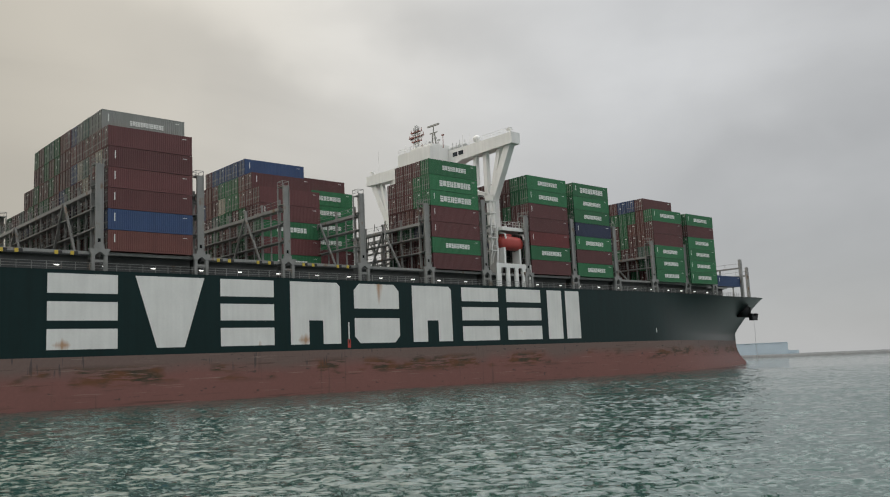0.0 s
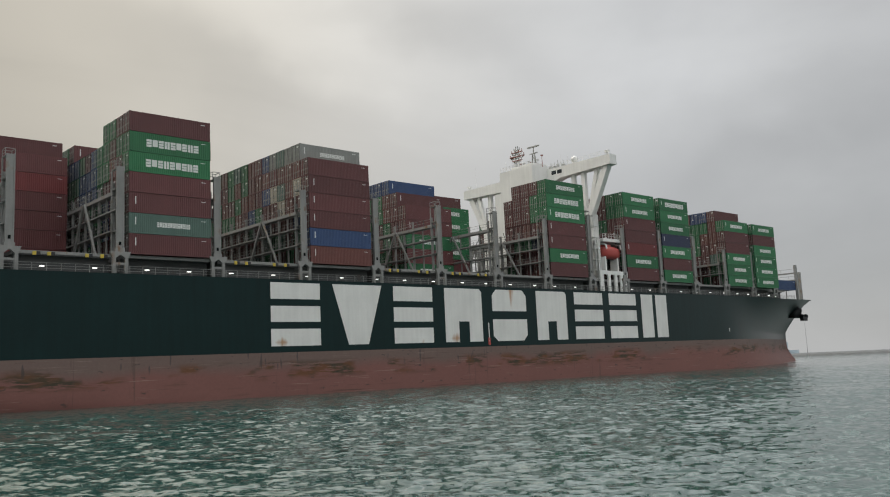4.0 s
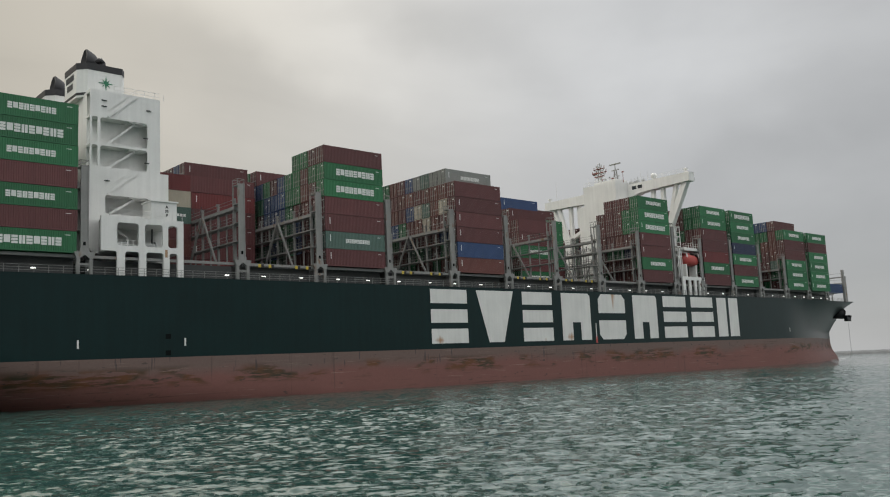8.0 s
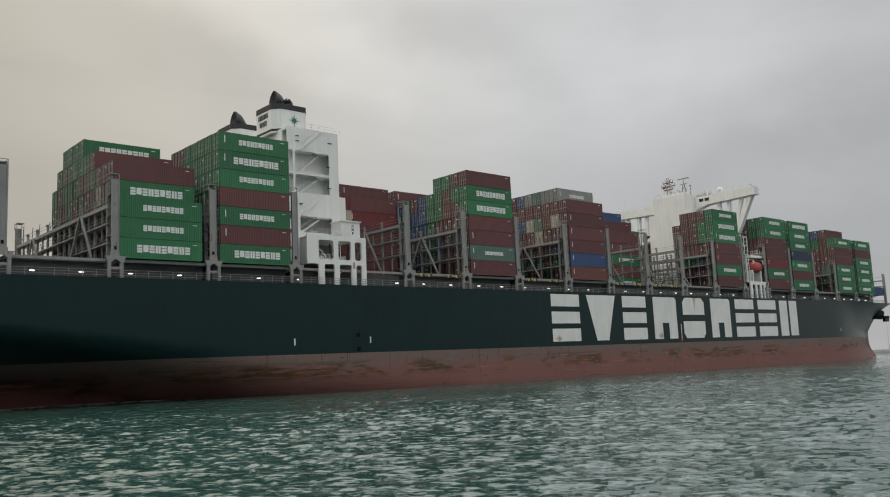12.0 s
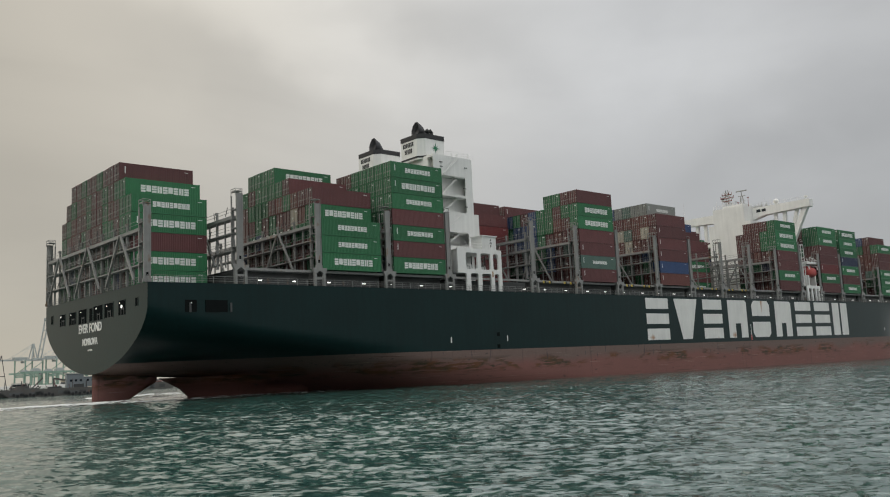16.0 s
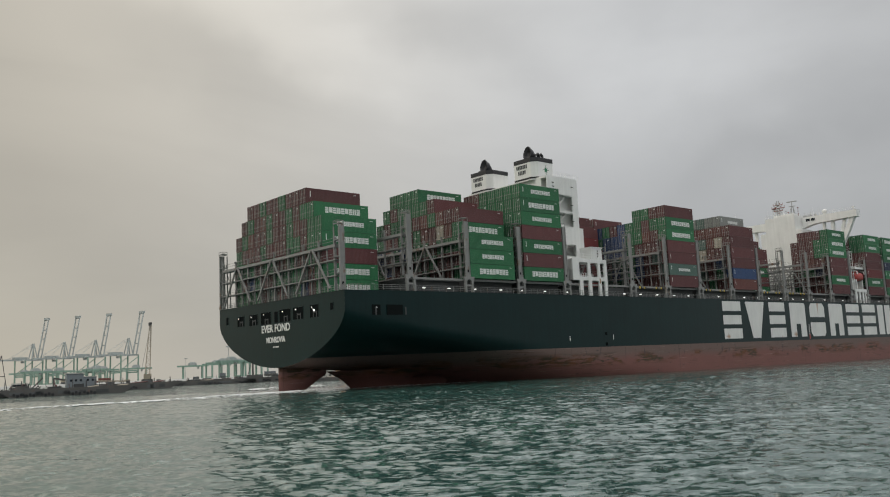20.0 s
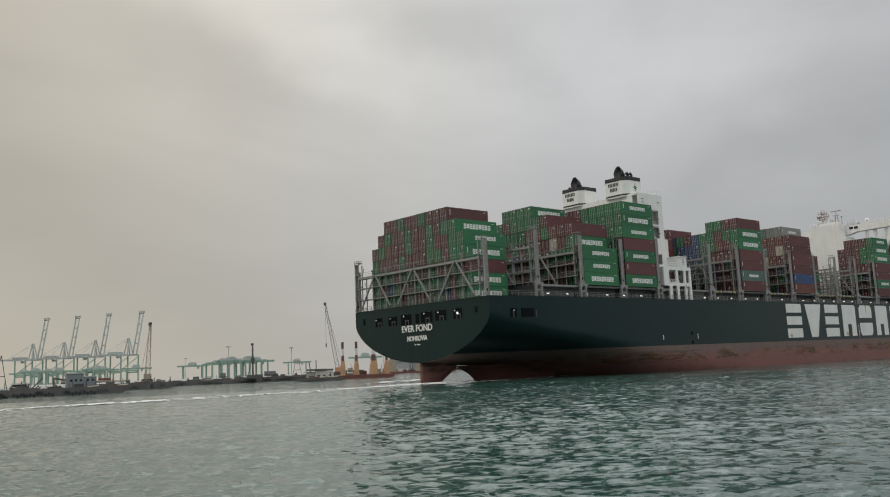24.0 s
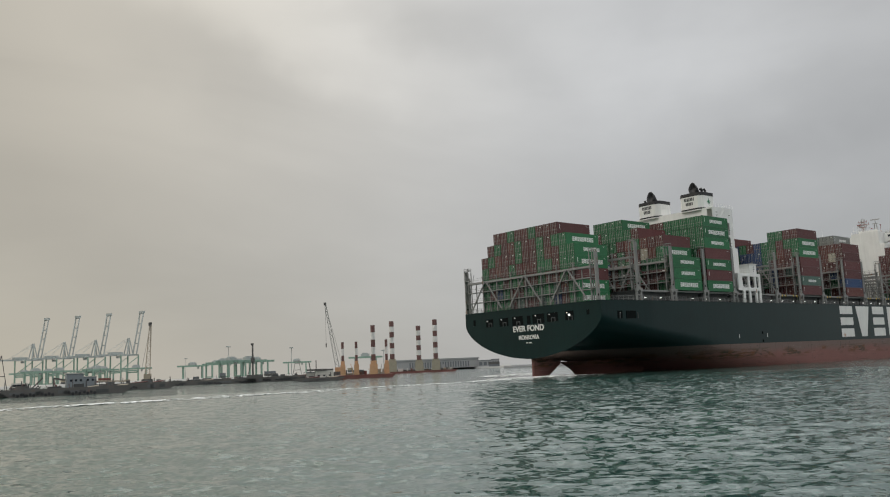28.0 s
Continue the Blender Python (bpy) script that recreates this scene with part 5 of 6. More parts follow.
def build_stern():
    for words, size, z, wide in (("EVER FOND", 2.0, 12.0, 10.6), ("MONROVIA", 1.5, 9.8, 7.0)):
        me = text_mesh("stern_lettering", words, size, HULL_WHITE, 0.05)
        xs = [v.co.x for v in me.vertices]
        k = wide / (max(xs) - min(xs))
        o = new("stern_lettering", me)
        o.parent = ship
        o.matrix_local = Matrix.Translation((-0.03, 0.15, z)) @ Matrix(((0, 0, -1, 0), (-k, 0, 0, 0), (0, 1, 0, 0), (0, 0, 0, 1)))
        o["label"] = "white lettering on the transom"
    part("stern_mark", boxes((-0.03, 0.02, -0.9, 0.3, 8.35, 8.6)), HULL_WHITE, ship, "tiny unreadable white mark")
    part("stern_mark", boxes((-0.03, 0.02, 0.6, 1.1, 8.35, 8.6)), HULL_WHITE, ship)
    # black plates on the transom: the ports' inner shade is painted, nothing is cut
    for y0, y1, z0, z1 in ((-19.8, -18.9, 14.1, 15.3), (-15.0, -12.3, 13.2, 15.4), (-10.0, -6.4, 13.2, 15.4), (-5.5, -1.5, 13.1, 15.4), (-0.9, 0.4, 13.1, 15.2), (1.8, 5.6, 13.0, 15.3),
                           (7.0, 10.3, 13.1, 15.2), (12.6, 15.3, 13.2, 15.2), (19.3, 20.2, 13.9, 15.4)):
        w = part("mooring_port", boxes((-0.025, 0.04, y0, y1, z0, z1)), SHADE_LETTER_BLACK, ship, "black plate painted as the shade of a mooring opening in the transom")
        part("port_frame", boxes((-0.05, 0.02, y0 - 0.12, y0, z0 - 0.1, z1 + 0.1), (-0.05, 0.02, y1, y1 + 0.12, z0 - 0.1, z1 + 0.1), (-0.05, 0.02, y0, y1, z1, z1 + 0.1)), HULL_GREEN, w)
        if y1 - y0 > 2:
            m = (y0 + y1) / 2
            part("bollard", boxes((-0.06, -0.025, m - 0.9, m - 0.7, z0, z0 + 1.1), (-0.06, -0.025, m + 0.2, m + 0.4, z0, z0 + 1.1), (-0.06, -0.025, m - 0.7, m + 0.2, z0 + 0.8, z0 + 1.0)), DARK, w)
            part("port_lamp", boxes((-0.06, -0.025, m + 0.8, m + 1.0, z1 - 0.45, z1 - 0.3)), LAMP, w)
    # the side ports too are black boxes painted as shade
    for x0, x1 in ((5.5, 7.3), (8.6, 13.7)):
        w = part("mooring_port", boxes((x0, x1, -half((x0 + x1) / 2, 13.8) - 0.05, -half((x0 + x1) / 2, 13.8) + 0.3, 12.9, 14.7)), SHADE_LETTER_BLACK, ship, "black plate painted as the shade of a mooring opening in the side")
        part("bollard", boxes((x1 - 1.2, x1 - 0.9, -half(x1, 13.8) - 0.12, -half(x1, 13.8), 12.9, 14.3)), DARK, w)
    part("port_lamp", boxes((6.4, 6.55, -half(6.5, 14.3) - 0.06, -half(6.5, 14.3), 14.2, 14.32)), LAMP, ship)
    part("port_flood", boxes((-0.09, -0.03, -13.8, -13.4, 14.25, 14.65)), LAMP, ship, "bright mooring deck floodlight")
    rudder = bmesh.new()
    n = 12
    levels = ((-8.0, 6.2), (0.2, 6.4), (2.0, 9.4), (2.9, 11.0), (5.2, 11.4))
    for z, fore in levels:
        mid, arm = (0.35 + fore) / 2, (fore - 0.35) / 2
        for i in range(n):
            a = 6.2832 * i / n
            rudder.verts.new((mid + arm * math.cos(a), 0.85 * math.sin(a) * (1.0 + 0.45 * math.cos(a)), z))
    rudder.verts.ensure_lookup_table()
    for k in range(4):
        for i in range(n):
            j = (i + 1) % n
            rudder.faces.new([rudder.verts[q] for q in (k * n + i, k * n + j, k * n + n + j, k * n + n + i)])
    rudder.faces.new([rudder.verts[i] for i in range(n)][::-1])
    rudder.faces.new([rudder.verts[4 * n + i] for i in range(n)])
    part("rudder", rudder, HULL_RED, ship, "faded red rudder blade", smooth=True)
    rail_ = None
    for h in (0.35, 0.7, 1.1):
        o = part("stern_rail", beams(0.05, ((0.15, -23, 17.2 + h), (0.15, 23, 17.2 + h))), GREY, rail_ or ship, "grey stern guard rail")
        rail_ = rail_ or o
    for y in range(-23, 24, 2):
        part("stanchion", beams(0.06, ((0.15, y, 17.2), (0.15, y, 18.3))), GREY, rail_)


build_stern()


def build_bow():
    for x, y, top in ((303.5, 18.6, 28.0), (315.5, 14.0, 26.8)):
        fr = part("bow_frame", boxes((x - 0.3, x + 0.3, -y, y, top - 2.6, top - 2.2)), GREY, ship, "grey steel breakwater frame")
        for s in (-1, 1):
            part("post", boxes((x - 0.4, x + 0.4, s * y - 0.35, s * y + 0.35, 17.4, top)), GREY, fr)
            for q in (0.33, 0.66):
                part("column", boxes((x - 0.15, x + 0.15, s * y * q - 0.15, s * y * q + 0.15, 17.4, top - 2.2)), GREY, fr)
        rail = bmesh.new()
        for i in range(9):
            yy = -y + 2 * y * i / 8
            beam(rail, (x, yy, top - 2.2), (x, yy, top - 1.1), 0.07)
        beam(rail, (x, -y, top - 1.1), (x, y, top - 1.1), 0.07)
        part("rail", rail, GREY, fr)
    for s in (-1, 1):
        x, z = 324.5, 14.3
        y = s * (half(x, z) - 0.6)
        bm = bmesh.new()
        tube(bm, (x - 0.6, y, z + 0.5), (x + 0.6, y + s * 3.0, z - 0.1), 2.0, 1.7, 18)
        tube(bm, (x + 0.6, y + s * 3.0, z - 0.1), (x + 0.8, y + s * 3.4, z - 0.2), 1.7, 1.2, 18)
        bol = part("anchor_bolster", bm, BLACK, ship, "dark anchor bolster", smooth=True)
        bm = bmesh.new()
        beam(bm, (x + 0.6, y + s * 2.6, z - 0.2), (x + 1.2, y + s * 4.2, z - 2.0), 0.7)
        beam(bm, (x - 0.3, y + s * 3.9, z - 2.0), (x + 2.4, y + s * 3.9, z - 2.0), 1.3)
        for e in (-0.3, 2.3):
            beam(bm, (x + e, y + s * 3.9, z - 2.2), (x + e, y + s * 4.3, z - 0.6), 0.9)
        part("anchor", bm, BLACK, bol, "black stockless anchor")
        if s < 0:
            # wash water that falls from the hawse pipe
            bm = bmesh.new()
            for k in range(9):
                q = random.Random(k).uniform(-0.09, 0.09)
                tube(bm, (x + 1.1 + q, y - 4.0 + q, z - 1.9 - 1.5 * k), (x + 1.1 + 1.3 * q, y - 4.0 - q, z - 3.1 - 1.55 * k), 0.05 + 0.01 * k, 0.03, 5)
            part("falling_water", bm, SPRAY, bol, "thin stream of water falling from the anchor")
    tagged(add_container(291.2, -18.4, 20.3, "blue", "", "foremost stacks"), "blue steel shipping container behind the bow frames")


build_bow()

# ---- foam: low ragged heaps of froth, torn at their edges ----


def froth(name, label, x0, x1, dx, across, line, width, height, cover, seed):
    """A heaped ribbon of foam along x; line, width, height and cover are functions of x."""
    r = random.Random(seed)
    n = int((x1 - x0) / dx)
    verts, faces = [], []
    for i in range(n + 1):
        x = x0 + i * dx
        y, w, h = line(x), width(x), height(x)
        for k in range(across + 1):
            v = 2 * k / across - 1
            lump = 0.5 + 0.5 * math.sin(x * 0.9 + 3.1 * v + seed) * math.sin(x * 0.37 - 4.0 * v)
            verts.append((x + r.uniform(-0.4, 0.4) * dx, y + w * (v + r.uniform(-0.4, 0.4) / across), 0.06 + h * (1 - v * v) * (0.45 + 0.55 * lump) * r.uniform(0.92, 1.05)))
    for i in range(n):
        x = x0 + i * dx
        for k in range(across):
            v = (2 * k + 1) / across - 1
            thick = cover(x) * (1.25 - 1.15 * abs(v)) * (0.75 + 0.35 * math.sin(x * 0.23 + 2.2 * v + seed) + 0.25 * math.sin(x * 0.71 - 5 * v))
            if r.random() < thick:
                a = i * (across + 1) + k
                faces.append((a, a + across + 1, a + across + 2, a + 1))
    me = bpy.data.meshes.new(name)
    me.from_pydata(verts, [], faces)
    me.materials.append(FOAM)
    me.shade_smooth()
    return tagged(new(name, me), label, "foam", kind="stuff")


def sway(x):
    return 1.3 * math.sin(x * 0.085) + 0.7 * math.sin(x * 0.29 + 1)


froth("wake_trail", "white foam streak of the ship's wake on the water", -150, 172, 0.6, 14, lambda x: 131 + sway(x),
      lambda x: 3.2 + 0.014 * (172 - x), lambda x: 0.12 + 0.05 * math.sin(x * 0.13), lambda x: 0.58 + 0.2 * math.sin(x * 0.05), 3)
froth("wake_strand", "thin pale foam strand beside the wake", -150, 120, 0.6, 8, lambda x: 122 + 0.075 * (x - 20) + 1.5 * sway(x + 40),
      lambda x: 1.6, lambda x: 0.10, lambda x: 0.32 + 0.22 * math.sin(x * 0.09 + 2), 7)
ON_SHIP = [
    froth("stern_wash", "white churned foam behind the rudder", -70, 4, 0.4, 30, lambda x: -6.5 + 0.03 * x, lambda x: 4.5 - 0.05 * x, lambda x: max(0.10, 0.26 + 0.004 * x),
          lambda x: 1.3 + 0.012 * x, 4),
    froth("propeller_foam", "heaped white foam along the port quarter", 8, 26, 0.5, 26, lambda x: 27.0, lambda x: 5.5, lambda x: 0.5, lambda x: 1.4, 8),
    froth("bow_wave", "thin white foam at the stem", 312, 340, 0.35, 5, lambda x: -half(min(x, 336), -1.7) - 0.4, lambda x: 0.7, lambda x: 0.25, lambda x: 0.6, 6),
]
for ob, lift in zip(ON_SHIP, (0, -0.1, -1.8)):
    MOVERS.append((ob, Matrix.Translation((0, 0, lift))))

# ---- the far shore ----
# the crane green is greyed: distance haze is mixed into its colour
CRANE_GREEN = paint("crane_haze_green", (0.19, 0.29, 0.235), 0.6, wear=0.2, scale=0.1, bump=0)
CRANE_GREY = paint("crane_pale_grey", (0.33, 0.36, 0.35), 0.6, wear=0.2, scale=0.1, bump=0)
QUAY = paint("quay_concrete", (0.30, 0.30, 0.28), 0.8, wear=0.35, scale=0.05, bump=0)
ROCK = paint("breakwater_rock", (0.11, 0.115, 0.115), 0.9, wear=0.5, scale=0.4)
BARGE = paint("barge_dark_steel", (0.095, 0.090, 0.084), 0.7, wear=0.4, scale=0.3, rust=(0.14, 0.09, 0.07), rust_amount=0.12)
BARGE_RED = paint("barge_red_lead", (0.15, 0.055, 0.045), 0.7, wear=0.4, scale=0.3)
CABIN = paint("cabin_cream", (0.50, 0.49, 0.44), 0.6, wear=0.2, scale=0.5)
CABIN_GREY = paint("cabin_blue_grey", (0.19, 0.215, 0.23), 0.6, wear=0.2, scale=0.5)
LATTICE = paint("lattice_tan", (0.36, 0.31, 0.24), 0.6, wear=0.2)
STRIPE = paint("leg_red_brown", (0.13, 0.062, 0.055), 0.6, wear=0.3)
LEG_WHITE = paint("leg_white", (0.62, 0.61, 0.58), 0.6, wear=0.2)
JACK_ORANGE = paint("jackhouse_orange", (0.48, 0.28, 0.15), 0.6, wear=0.25)
JACK_TAN = paint("jackhouse_tan", (0.30, 0.27, 0.20), 0.6, wear=0.25)
HALL = paint("hall_cladding", (0.33, 0.33, 0.33), 0.7, wear=0.15, scale=0.05, bump=0)
HALL_DARK = paint("hall_dark_bays", (0.13, 0.14, 0.15), 0.6, wear=0.2)
# blue paled towards grey, so the far hall's haze is in its paint
HALL_BLUE = paint("hall_haze_blue", (0.45, 0.53, 0.60), 0.7, wear=0.12, scale=0.05, bump=0)


def at(azimuth, dist, turn=0.0):
    """A spot on the far side of the water, its x axis square to the line of sight."""
    a = radians(azimuth)
    return pose(dist * math.sin(a), dist * math.cos(a), 0, 0, 0, -azimuth + turn)


def set_at(ob, m):
    ob.matrix_basis = m
    return ob


def arc_land(name, az0, az1, d0, d1, top, material, label, seed):
    """A low strip of land or rock along an arc of the horizon, with an uneven top."""
    r = random.Random(seed)
    bm = bmesh.new()
    n = 60
    prev = None
    for i in range(n + 1):
        a = radians(az0 + (az1 - az0) * i / n)
        u = i / n
        d = d0 + (d1 - d0) * u + r.uniform(-6, 6)
        z = top + r.uniform(-0.25, 0.35)
        ring = [bm.verts.new((q * math.sin(a), q * math.cos(a), h)) for q, h in ((d - 6, -1.5), (d, z * 0.8), (d + 8, z), (d + 700, z))]
        if prev:
            for p, q, rr, t in zip(prev, prev[1:], ring[1:], ring):
                bm.faces.new((p, q, rr, t))
        prev = ring
    return tagged(new(name, to_mesh(name, bm, material)), label, "shore", kind="structure")


arc_land("shore", 2, 46.5, 900, 1050, 2.4, QUAY, "low grey harbour quay and yard", 1)
arc_land("breakwater", 46, 80, 780, 640, 1.7, ROCK, "low dark rubble breakwater", 2)


def quay_crane():
    """A ship-to-shore crane with its boom raised. Origin between the legs."""
    c = thing("quay_crane", "green quay crane with raised boom, greyed for haze", "crane", "quay cranes")
    for x in (-15, 15):
        for y in (-13, 13):
            part("leg", boxes((x - 0.8, x + 0.8, y - 0.8, y + 0.8, 2.4, 41)), CRANE_GREEN, c)
        part("sill", boxes((x - 1.0, x + 1.0, -13, 13, 14.5, 16.5)), CRANE_GREEN, c)
    for y in (-13, 13):
        part("portal_beam", boxes((-15, 15, y - 0.8, y + 0.8, 17, 19)), CRANE_GREEN, c)
        part("brace", beams(0.9, ((-15, y, 19), (15, y, 39))), CRANE_GREEN, c)
    part("girder", boxes((-46, 19, -4.4, -2.6, 40.5, 43), (-46, 19, 2.6, 4.4, 40.5, 43), (-46, -45, -3, 3, 41, 42.6), (18, 19, -3, 3, 41, 42.6), (-15.9, -14.1, -13, 13, 40.6, 42.6), (14.1, 15.9, -13, 13, 40.6, 42.6)), CRANE_GREY, c)
    part("machinery_house", boxes((-26, -5, -3.6, 3.6, 43, 46.2)), CRANE_GREY, c)
    part("apex_frame", beams(1.5, ((12, -4, 43), (7, -1.5, 67)), ((12, 4, 43), (7, 1.5, 67)), ((2, -4, 43), (7, -1.5, 67)), ((2, 4, 43), (7, 1.5, 67)), ((7, -1.5, 67), (7, 1.5, 67))), CRANE_GREY, c)
    a, b = Vector((18, 0, 43)), Vector((30, 0, 107))
    part("boom", beams(1.5, (a + Vector((0, -4.4, 0)), b + Vector((0, -4.4, 0))), (a + Vector((0, 4.4, 0)), b + Vector((0, 4.4, 0))),
                       *[(a.lerp(b, k) + Vector((0, -4.4, 0)), a.lerp(b, k) + Vector((0, 4.4, 0))) for k in (0.25, 0.5, 0.72, 0.97)],
                       (a + Vector((-3.2, 0, 2)), a.lerp(b, 0.8) + Vector((-2.6, 0, 0)))), CRANE_GREY, c)
    part("boom_tip", boxes((28.2, 32.0, -5.2, 5.2, 105.5, 109.0)), CRANE_GREY, c)
    for y in (-2, 2):
        part("stay", beams(0.3, ((7, y, 67), (-36, y, 43))), CRANE_GREY, c)
        part("stay", beams(0.3, ((7, y, 67), (-14, y, 47.5))), CRANE_GREY, c)
    part("trolley_cab", boxes((-13, -9, -2, 2, 37, 40)), CRANE_GREY, c)
    return c


def yard_crane():
    """A gantry crane of the container yard."""
    c = thing("yard_crane", "green yard gantry crane on tall legs", "crane", "yard cranes")
    for x in (-13, 13):
        for y in (-6, 6):
            part("leg", boxes((x - 0.9, x + 0.9, y - 0.8, y + 0.8, 2.4, 19)), CRANE_GREEN, c)
        part("sill", boxes((x - 1.0, x + 1.0, -7, 7, 2.4, 4.2)), CRANE_GREEN, c)
    for y in (-4, 4):
        part("girder", boxes((-21, 21, y - 0.9, y + 0.9, 18.8, 21.0)), CRANE_GREEN, c)
    part("trolley_house", boxes((-6, 5, -3.5, 3.5, 21.2, 24.2), (-4, 3, -2.5, 2.5, 24.2, 25.3)), CRANE_GREY, c)
    part("cab", boxes((6, 8.5, -1.2, 1.2, 16, 18.8)), CRANE_GREY, c)
    return c


def build_port():
    q = quay_crane()
    tip = (17.16, 18.87, 20.63, 22.54)
    for i, az in enumerate(tip):
        d = 1500 - 40 * i
        m = at(az - 0.95, d, 35)
        set_at(q, m) if i == 0 else copy_thing(q, m)
    y = yard_crane()
    spots = [(16.0, 1420, 0), (17.3, 1380, 4), (19.6, 1400, 0), (20.4, 1330, -3), (22.3, 1300, 0), (25.7, 1270, 6), (27.6, 1080, 0), (28.6, 1130, 3), (29.7, 1060, 0), (29.2, 1010, 30), (27.2, 1180, 40), (28.1, 1000, 50), (16.6, 1290, 40), (17.9, 1310, 30), (20.0, 1250, 45), (32.3, 1300, 0), (36.8, 1080, 0)]
    for i, (az, d, t) in enumerate(spots):
        set_at(y, at(az, d, t)) if i == 0 else copy_thing(y, at(az, d, t))
    for i, (az, tan, d) in enumerate(((27.91, 0.0332, 1000), (25.27, 0.0215, 1300), (31.94, 0.0294, 1000), (38.0, 0.0225, 1000))):
        lamp_ = thing("light_mast", "tall thin yard light mast", "light mast", "yard light masts")
        h = EYE + d * tan
        bm = bmesh.new()
        tube(bm, (0, 0, 2.2), (0, 0, h), 0.45, 0.25, 8)
        part("pole", bm, CRANE_GREY, lamp_)
        part("lamp_ring", boxes((-2.4, 2.4, -2.4, 2.4, h - 0.5, h + 0.5)), CRANE_GREY, lamp_)
        set_at(lamp_, at(az, d))
    # stacked boxes and sheds along the quay, far off
    r = random.Random(21)
    for i in range(16):
        az, d = r.uniform(15.5, 45.5), r.uniform(930, 1000)
        w, n = r.choice((6.1, 12.2)), r.randint(1, 2)
        o = thing("quay_stack", "weathered containers stacked on the far quay, colours muted for haze", "container", "boxes on the quay")
        for k in range(n):
            # muted paints: the haze of distance is put into the box colours
            part("box", boxes((-w / 2, w / 2, -1.2, 1.2, 1.9 + 2.6 * k, 4.45 + 2.6 * k)), r.choice((HALL_DARK, ROCK, BARGE, BARGE_RED, JACK_TAN)), o)
        set_at(o, at(az, d, r.uniform(-20, 20)))
    # industrial halls
    hall = thing("grey_hall", "long grey industrial hall with pillared front", "building")
    part("wall", boxes((-52, 52, 0, 40, 2.2, 12.0)), HALL, hall)
    part("roof", boxes((-53, 53, -1, 41, 12.0, 13.6)), HALL, hall)
    for i in range(24):
        part("bay_opening", boxes((-30 + i * 3.0, -28.4 + i * 3.0, -0.1, 0.3, 3.2, 9.6)), HALL_DARK, hall)
    set_at(hall, at(41.4, 1010, 6))
    for az, w, h, d in ((44.75, 16, 9.0, 1010), (45.45, 9, 10, 1030)):
        o = thing("small_hall", "low grey waterfront building", "building", "low waterfront buildings")
        part("wall", boxes((-w / 2, w / 2, 0, 14, 2.2, h)), HALL, o)
        part("roof", boxes((-w / 2 - 0.5, w / 2 + 0.5, -0.5, 14.5, h, h + 0.7)), HALL_DARK, o)
        for k in range(3):
            part("bay_opening", boxes((-w / 2 + 1 + k * w / 3, -w / 2 + w / 3 - 0.6 + k * w / 3, -0.1, 0.2, 3.4, h - 1.6)), HALL_DARK, o)
        set_at(o, at(az, d))
    o = thing("blue_hall", "long blue hall beyond the breakwater, paled for haze", "building")
    part("wall", boxes((-95, 36, 0, 50, 1.0, 19.5)), HALL_BLUE, o)
    part("roof", boxes((-95.5, 36.5, -0.5, 50.5, 19.5, 20.5)), HALL_BLUE, o)
    part("annexe", boxes((36, 52, 4, 40, 1.0, 7.0)), HALL_BLUE, o)
    set_at(o, at(62.55, 1480))
    # moored barges and pontoons
    def barge(name, label, az, d, length, height, mat, turn=0.0, width=14):
        b = thing(name, label, "barge", "moored barges")
        bm = bmesh.new()
        h = length / 2
        slab(bm, [(-h, height), (h, height), (h - 1.5, 0.6), (h - 4, -1), (-h + 4, -1), (-h + 1.5, 0.6)], 0, width)
        part("hull", bm, mat, b)
        part("bulwark", boxes((-h + 0.2, h - 0.2, 0.0, 0.25, height, height + 0.5)), mat, b)
        r = random.Random(int(az * 100))
        for k in range(int(length / 1.5)):
            x = r.uniform(-h + 2, h - 2)
            kind = r.random()
            if kind < 0.35:
                part("deck_post", beams(r.uniform(0.12, 0.3), ((x, 2, height), (x + r.uniform(-0.3, 0.3), 2, height + r.uniform(0.8, 3.0)))), r.choice((BARGE, DARK, RODS)), b)
            elif kind < 0.6:
                bm = bmesh.new()
                e, zz = r.uniform(2, 6), height + r.uniform(0.2, 0.5)
                tube(bm, (x, 1.5, zz), (min(x + e, h - 1), 1.5, zz + r.uniform(-0.05, 0.5)), 0.25, 0.25, 8)
                part("deck_pipe", bm, r.choice((LATTICE, BARGE, STRIPE)), b)
            elif kind < 0.8:
                for q in range(4):
                    bm = bmesh.new()
                    tube(bm, (x + q * 0.9, 0.0, height - 0.9 - 0.3 * (q % 2)), (x + q * 0.9, -0.25, height - 0.9 - 0.3 * (q % 2)), 0.4, 0.4, 10)
                    part("tyre_fender", bm, BLACK, b)
        for k in range(int(length / 2.2)):
            x, lean = r.uniform(-h + 2, h - 2), r.uniform(-1.6, 1.6)
            part("deck_gear", beams(r.uniform(0.12, 0.28), ((x, 3, height), (x + lean, 3, height + r.uniform(0.7, 2.2))), ((x + lean * 0.5, 3, height), (x + lean * 1.6, 3.2, height + r.uniform(0.4, 1.3)))), r.choice((BARGE, DARK, STRIPE)), b)
        for k in range(int(length / 3)):
            x = r.uniform(-h + 1, h - 4)
            part("hull_patch", boxes((x, x + r.uniform(1.0, 3.5), -0.03, 0.02, 0.3 + r.uniform(0, 0.3), height - r.uniform(0.1, 0.4))), r.choice((DARK, ROCK)), b)
        for k in range(max(3, int(length / 3.5))):
            x, w, t = r.uniform(-h + 3, h - 6), r.uniform(1.0, 4.0), r.uniform(0.4, 1.7)
            part("deck_cargo", boxes((x, x + w, r.uniform(1, 3), r.uniform(5, 9), height, height + t)), r.choice((BARGE, BARGE, DARK, ROCK)), b)
